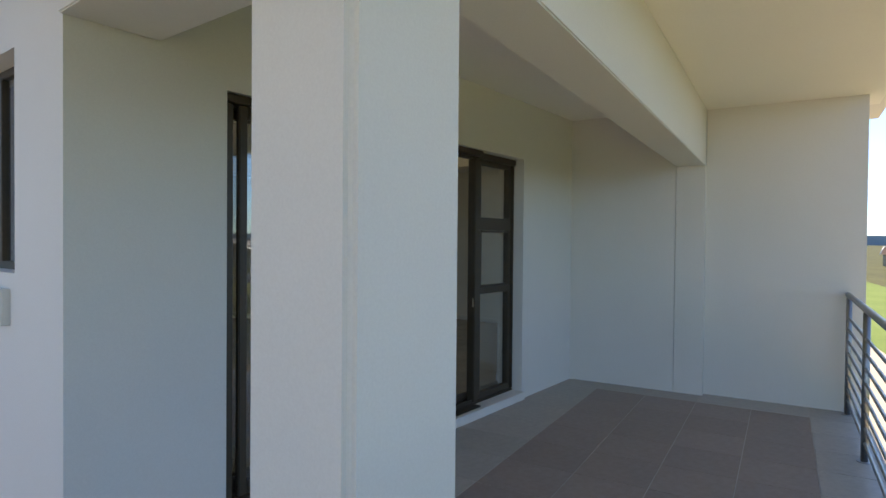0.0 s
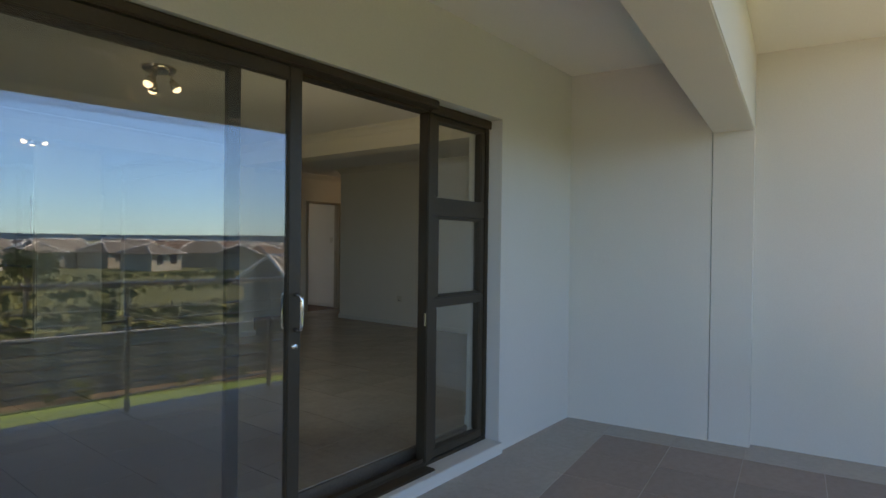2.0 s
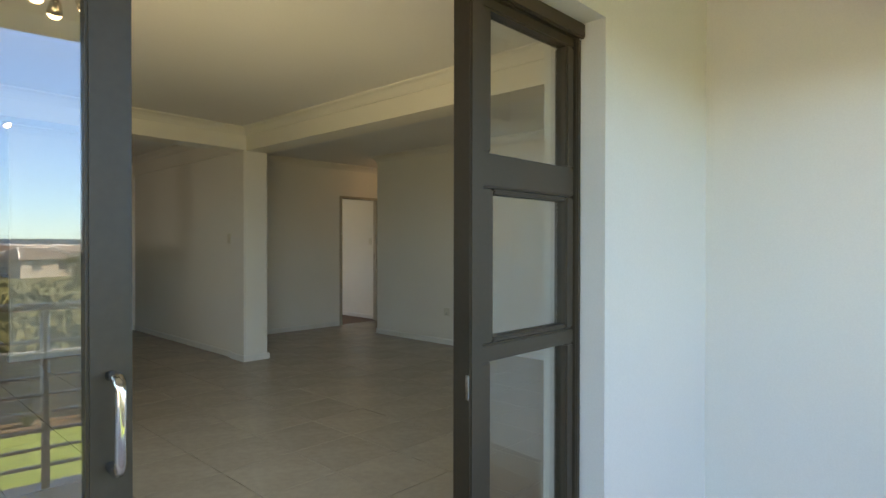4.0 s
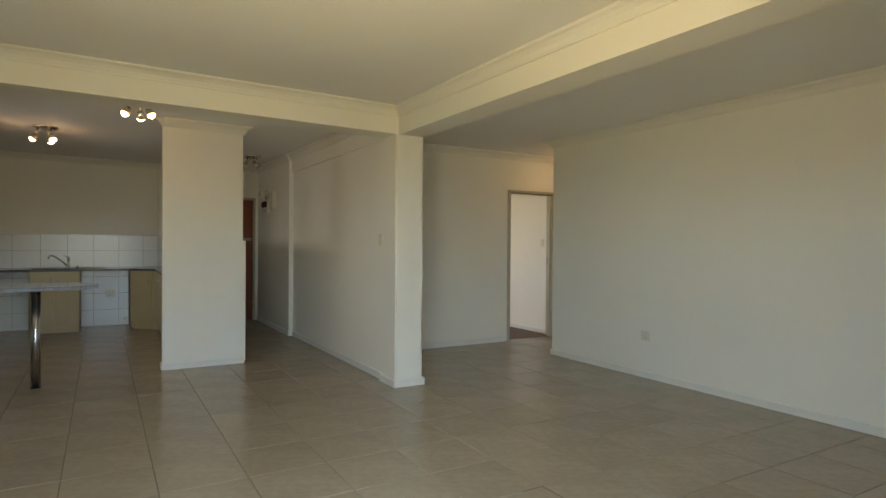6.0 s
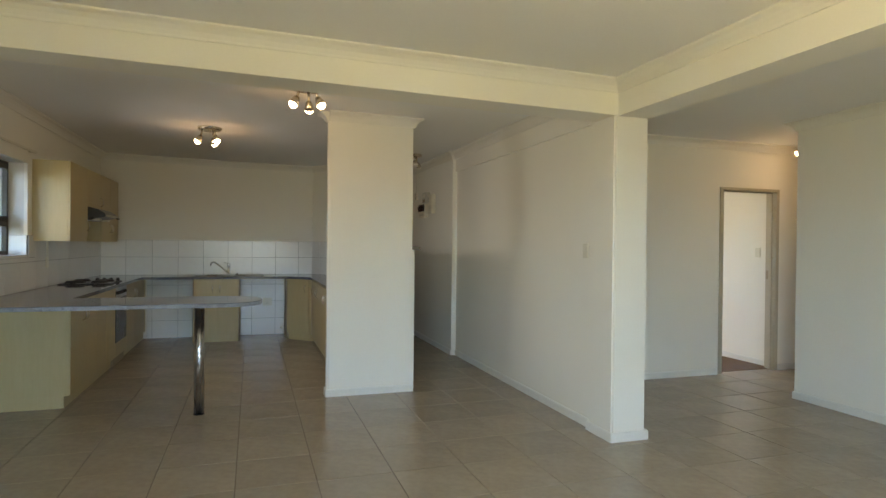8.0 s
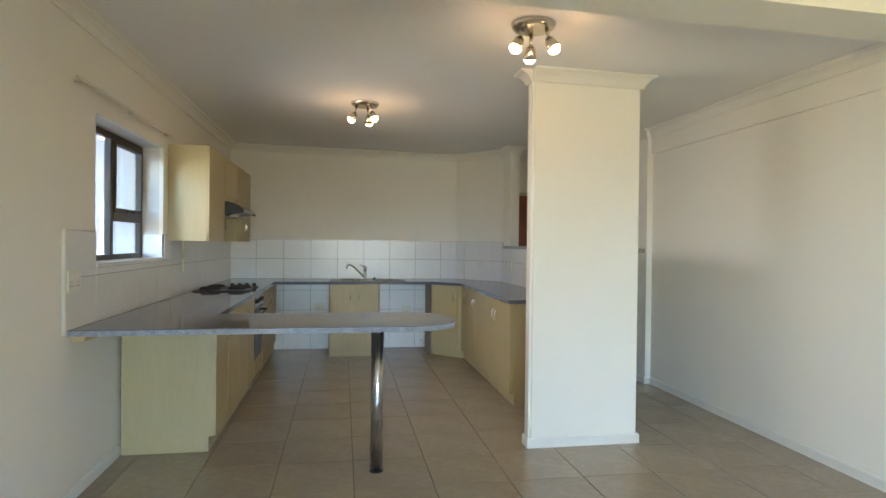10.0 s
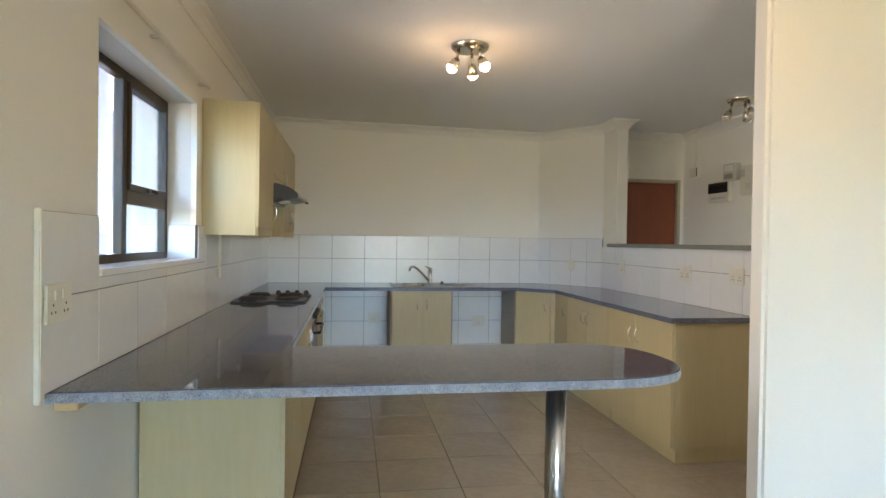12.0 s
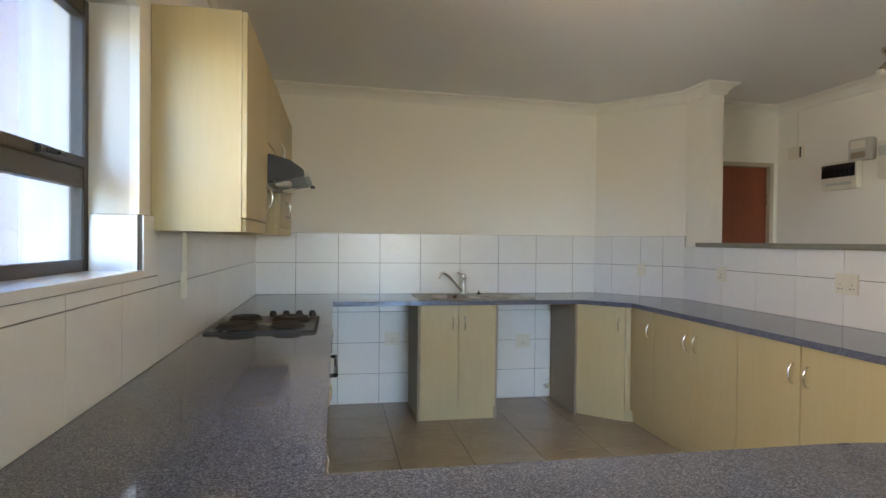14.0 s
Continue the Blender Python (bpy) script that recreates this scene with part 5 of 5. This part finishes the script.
def grid_lines(a, b, origin, step):
    k = math.floor((a - origin) / step) + 1
    out = [a]
    while origin + k * step < b - 0.01:
        if origin + k * step > a + 0.01:
            out.append(origin + k * step)
        k += 1
    return out + [b]


# inside floor
tiny = random.Random(9)
floor_ob = bpy.data.objects["floor"]
rest = bmesh.new()
count = 0
STEP = 0.4565
for xa, xb in zip(*(lambda g: (g[:-1], g[1:]))(grid_lines(WEST, 9.1, 1.966, STEP))):
    for ya, yb in zip(*(lambda g: (g[:-1], g[1:]))(grid_lines(1.965, BACK, 6.492, STEP))):
        if xb - xa < 0.03 or yb - ya < 0.03:
            continue
        cx, cy = (xa + xb) / 2, (ya + yb) / 2
        if cx > 3.75 and cy > 8.30 or cx > 6.1 and cy < 7.0:
            continue
        g = 0.0028
        near = cx < 5.3 and 3.2 < cy < 11.9 and not (cx < -0.2 and cy > 8.8)
        if near and count < 300:
            m = Matrix.Translation((xa + g, ya + g, -0.008)) @ Euler((tiny.gauss(0, 0.0006), tiny.gauss(0, 0.0006), 0)).to_matrix().to_4x4()
            tile(floor_ob, m, xb - xa - 2 * g, yb - ya - 2 * g, 0.008, FLOORTILE)
            count += 1
        else:
            box_bm(rest, xa + g, ya + g, -0.008, xb - g, yb - g, 0.0)
ob = new("tiles_beyond", mesh_of(rest, "tiles_beyond", FLOORTILE))
ob.parent = floor_ob
tagged(ob, kind="stuff")

# a broken joint
bm = bmesh.new()
box_bm(bm, 3.3325, 3.93, -0.004, 3.3385, 4.21, 0.0008)
box_bm(bm, 3.20, 4.2065, -0.004, 3.3325, 4.2125, 0.0008)
solid("broken_joint", bm, GROUT, "dark gap of missing grout between floor tiles", "floor joint", kind="object")

# balcony floor, with its paler border
bal_ob = bpy.data.objects["balcony_floor"]
u0 = [-0.30 - 0.458 * k for k in range(0, 18)]
v_lines = [1.60, 0.975, 0.49, 0.02, -0.445, -0.90, -1.32]
for j, (va, vb) in enumerate(zip(v_lines[1:], v_lines[:-1])):
    edges = [0.07] + u0
    for i, (ub, ua) in enumerate(zip(edges[:-1], edges[1:])):
        border = j == 0 or j == 5 or i == 0
        c = BAL @ Vector(((ua + ub) / 2, vb, 0))
        if (BAL @ Vector((ua, vb, 0))).y > 1.66:
            vt = vb - ((BAL @ Vector((ub, vb, 0))).y - 1.655)
        else:
            vt = vb
        if vt - va < 0.05:
            continue
        g = 0.003
        m = BAL @ Matrix.Translation((ua + g, va + g, BALCONY - 0.008))
        tile(bal_ob, m, ub - ua - 2 * g, vt - va - 2 * g, 0.008, BALEDGE if border else BALTILE)


# kitchen wall tiles
def wall_tiles(parent, origin, along, out, stops, levels, holes=()):
    o, s, f = Vector(origin), Vector(along), Vector(out)
    turn = Matrix(((s.x, 0, f.x, o.x), (s.y, 0, f.y, o.y), (0, 1, 0, 0), (0, 0, 0, 1)))
    bed = bmesh.new()
    for a, b in zip(stops[:-1], stops[1:]):
        for z0, z1 in zip(levels[:-1], levels[1:]):
            cells = [(a, b, z0, z1)]
            for ha, hb, hz0, hz1 in holes:
                cut = []
                for ca, cb, c0, c1 in cells:
                    if cb <= ha + 0.004 or ca >= hb - 0.004 or c1 <= hz0 + 0.004 or c0 >= hz1 - 0.004:
                        cut.append((ca, cb, c0, c1))
                        continue
                    if c0 < hz0:
                        cut.append((ca, cb, c0, hz0))
                    z_lo = max(c0, hz0)
                    if ca < ha:
                        cut.append((ca, ha, z_lo, c1))
                    if cb > hb:
                        cut.append((hb, cb, z_lo, c1))
                cells = cut
            for ca, cb, c0, c1 in cells:
                if cb - ca < 0.02 or c1 - c0 < 0.02:
                    continue
                g = 0.0019
                tile(parent, turn @ Matrix.Translation((ca + g, c0 + g, 0.007)), cb - ca - 2 * g, c1 - c0 - 2 * g, 0.007, WALLTILE)
                box_bm(bed, ca, c0, 0.0, cb, c1, 0.0095, turn=turn)
    b = new("grout", mesh_of(bed, "grout", WTGROUT))
    b.parent = parent


west_in = bpy.data.objects["wall_west_inside"]
back_w = bpy.data.objects["wall_back"]
bevel_w = bpy.data.objects["wall_bevel"]
hatch_w = bpy.data.objects["wall_hatch"]
ROWS_UP = [TOP, 1.193, 1.447]
stops = [0.0] + [0.38 + 0.372 * k for k in range(12)]
wall_tiles(west_in, (WEST, 7.835, 0), (0, 1, 0), (1, 0, 0), [s for s in stops if s < 4.5] + [BACK - 7.835], ROWS_UP, holes=((WK[0] - 7.835, WK[1] - 7.835, WK[2] - 0.02, 2.0),))
bstops = [0.0] + [0.325 + 0.343 * k for k in range(9)]
bstops = [s for s in bstops if s < 2.9] + [2.94]
wall_tiles(back_w, (WEST, BACK, 0), (1, 0, 0), (0, -1, 0), bstops, [TOP, 1.18, 1.428])
wall_tiles(back_w, (WEST, BACK, 0), (1, 0, 0), (0, -1, 0), [0.60] + [s for s in bstops if 0.62 < s < 2.5] + [2.52], [0.0, 0.252, 0.511, 0.771, UNDER])
bw = Vector((2.53 - 2.04, 11.73 - BACK, 0))
wall_tiles(bevel_w, (2.04, BACK, 0), bw.normalized(), Vector((bw.y, -bw.x, 0)).normalized(), [0.0, 0.17, 0.43, 0.62, bw.length], [TOP, 1.18, 1.428])
wall_tiles(bevel_w, (2.53, 11.73, 0), (0, -1, 0), (-1, 0, 0), [0.0, 0.12, 0.30], [TOP, 1.18, 1.345])
wall_tiles(hatch_w, (2.53, 11.43, 0), (0, -1, 0), (-1, 0, 0), [0.0, 0.18, 0.525, 0.87, 1.215, 1.56, 1.905, 2.055], [TOP, 1.18, 1.345])
# tiled ends of the window reveal
wall_tiles(west_in, (-1.05, WK[1], 0), (1, 0, 0), (0, -1, 0), [0.0, 0.15], [WK[2], 1.447])
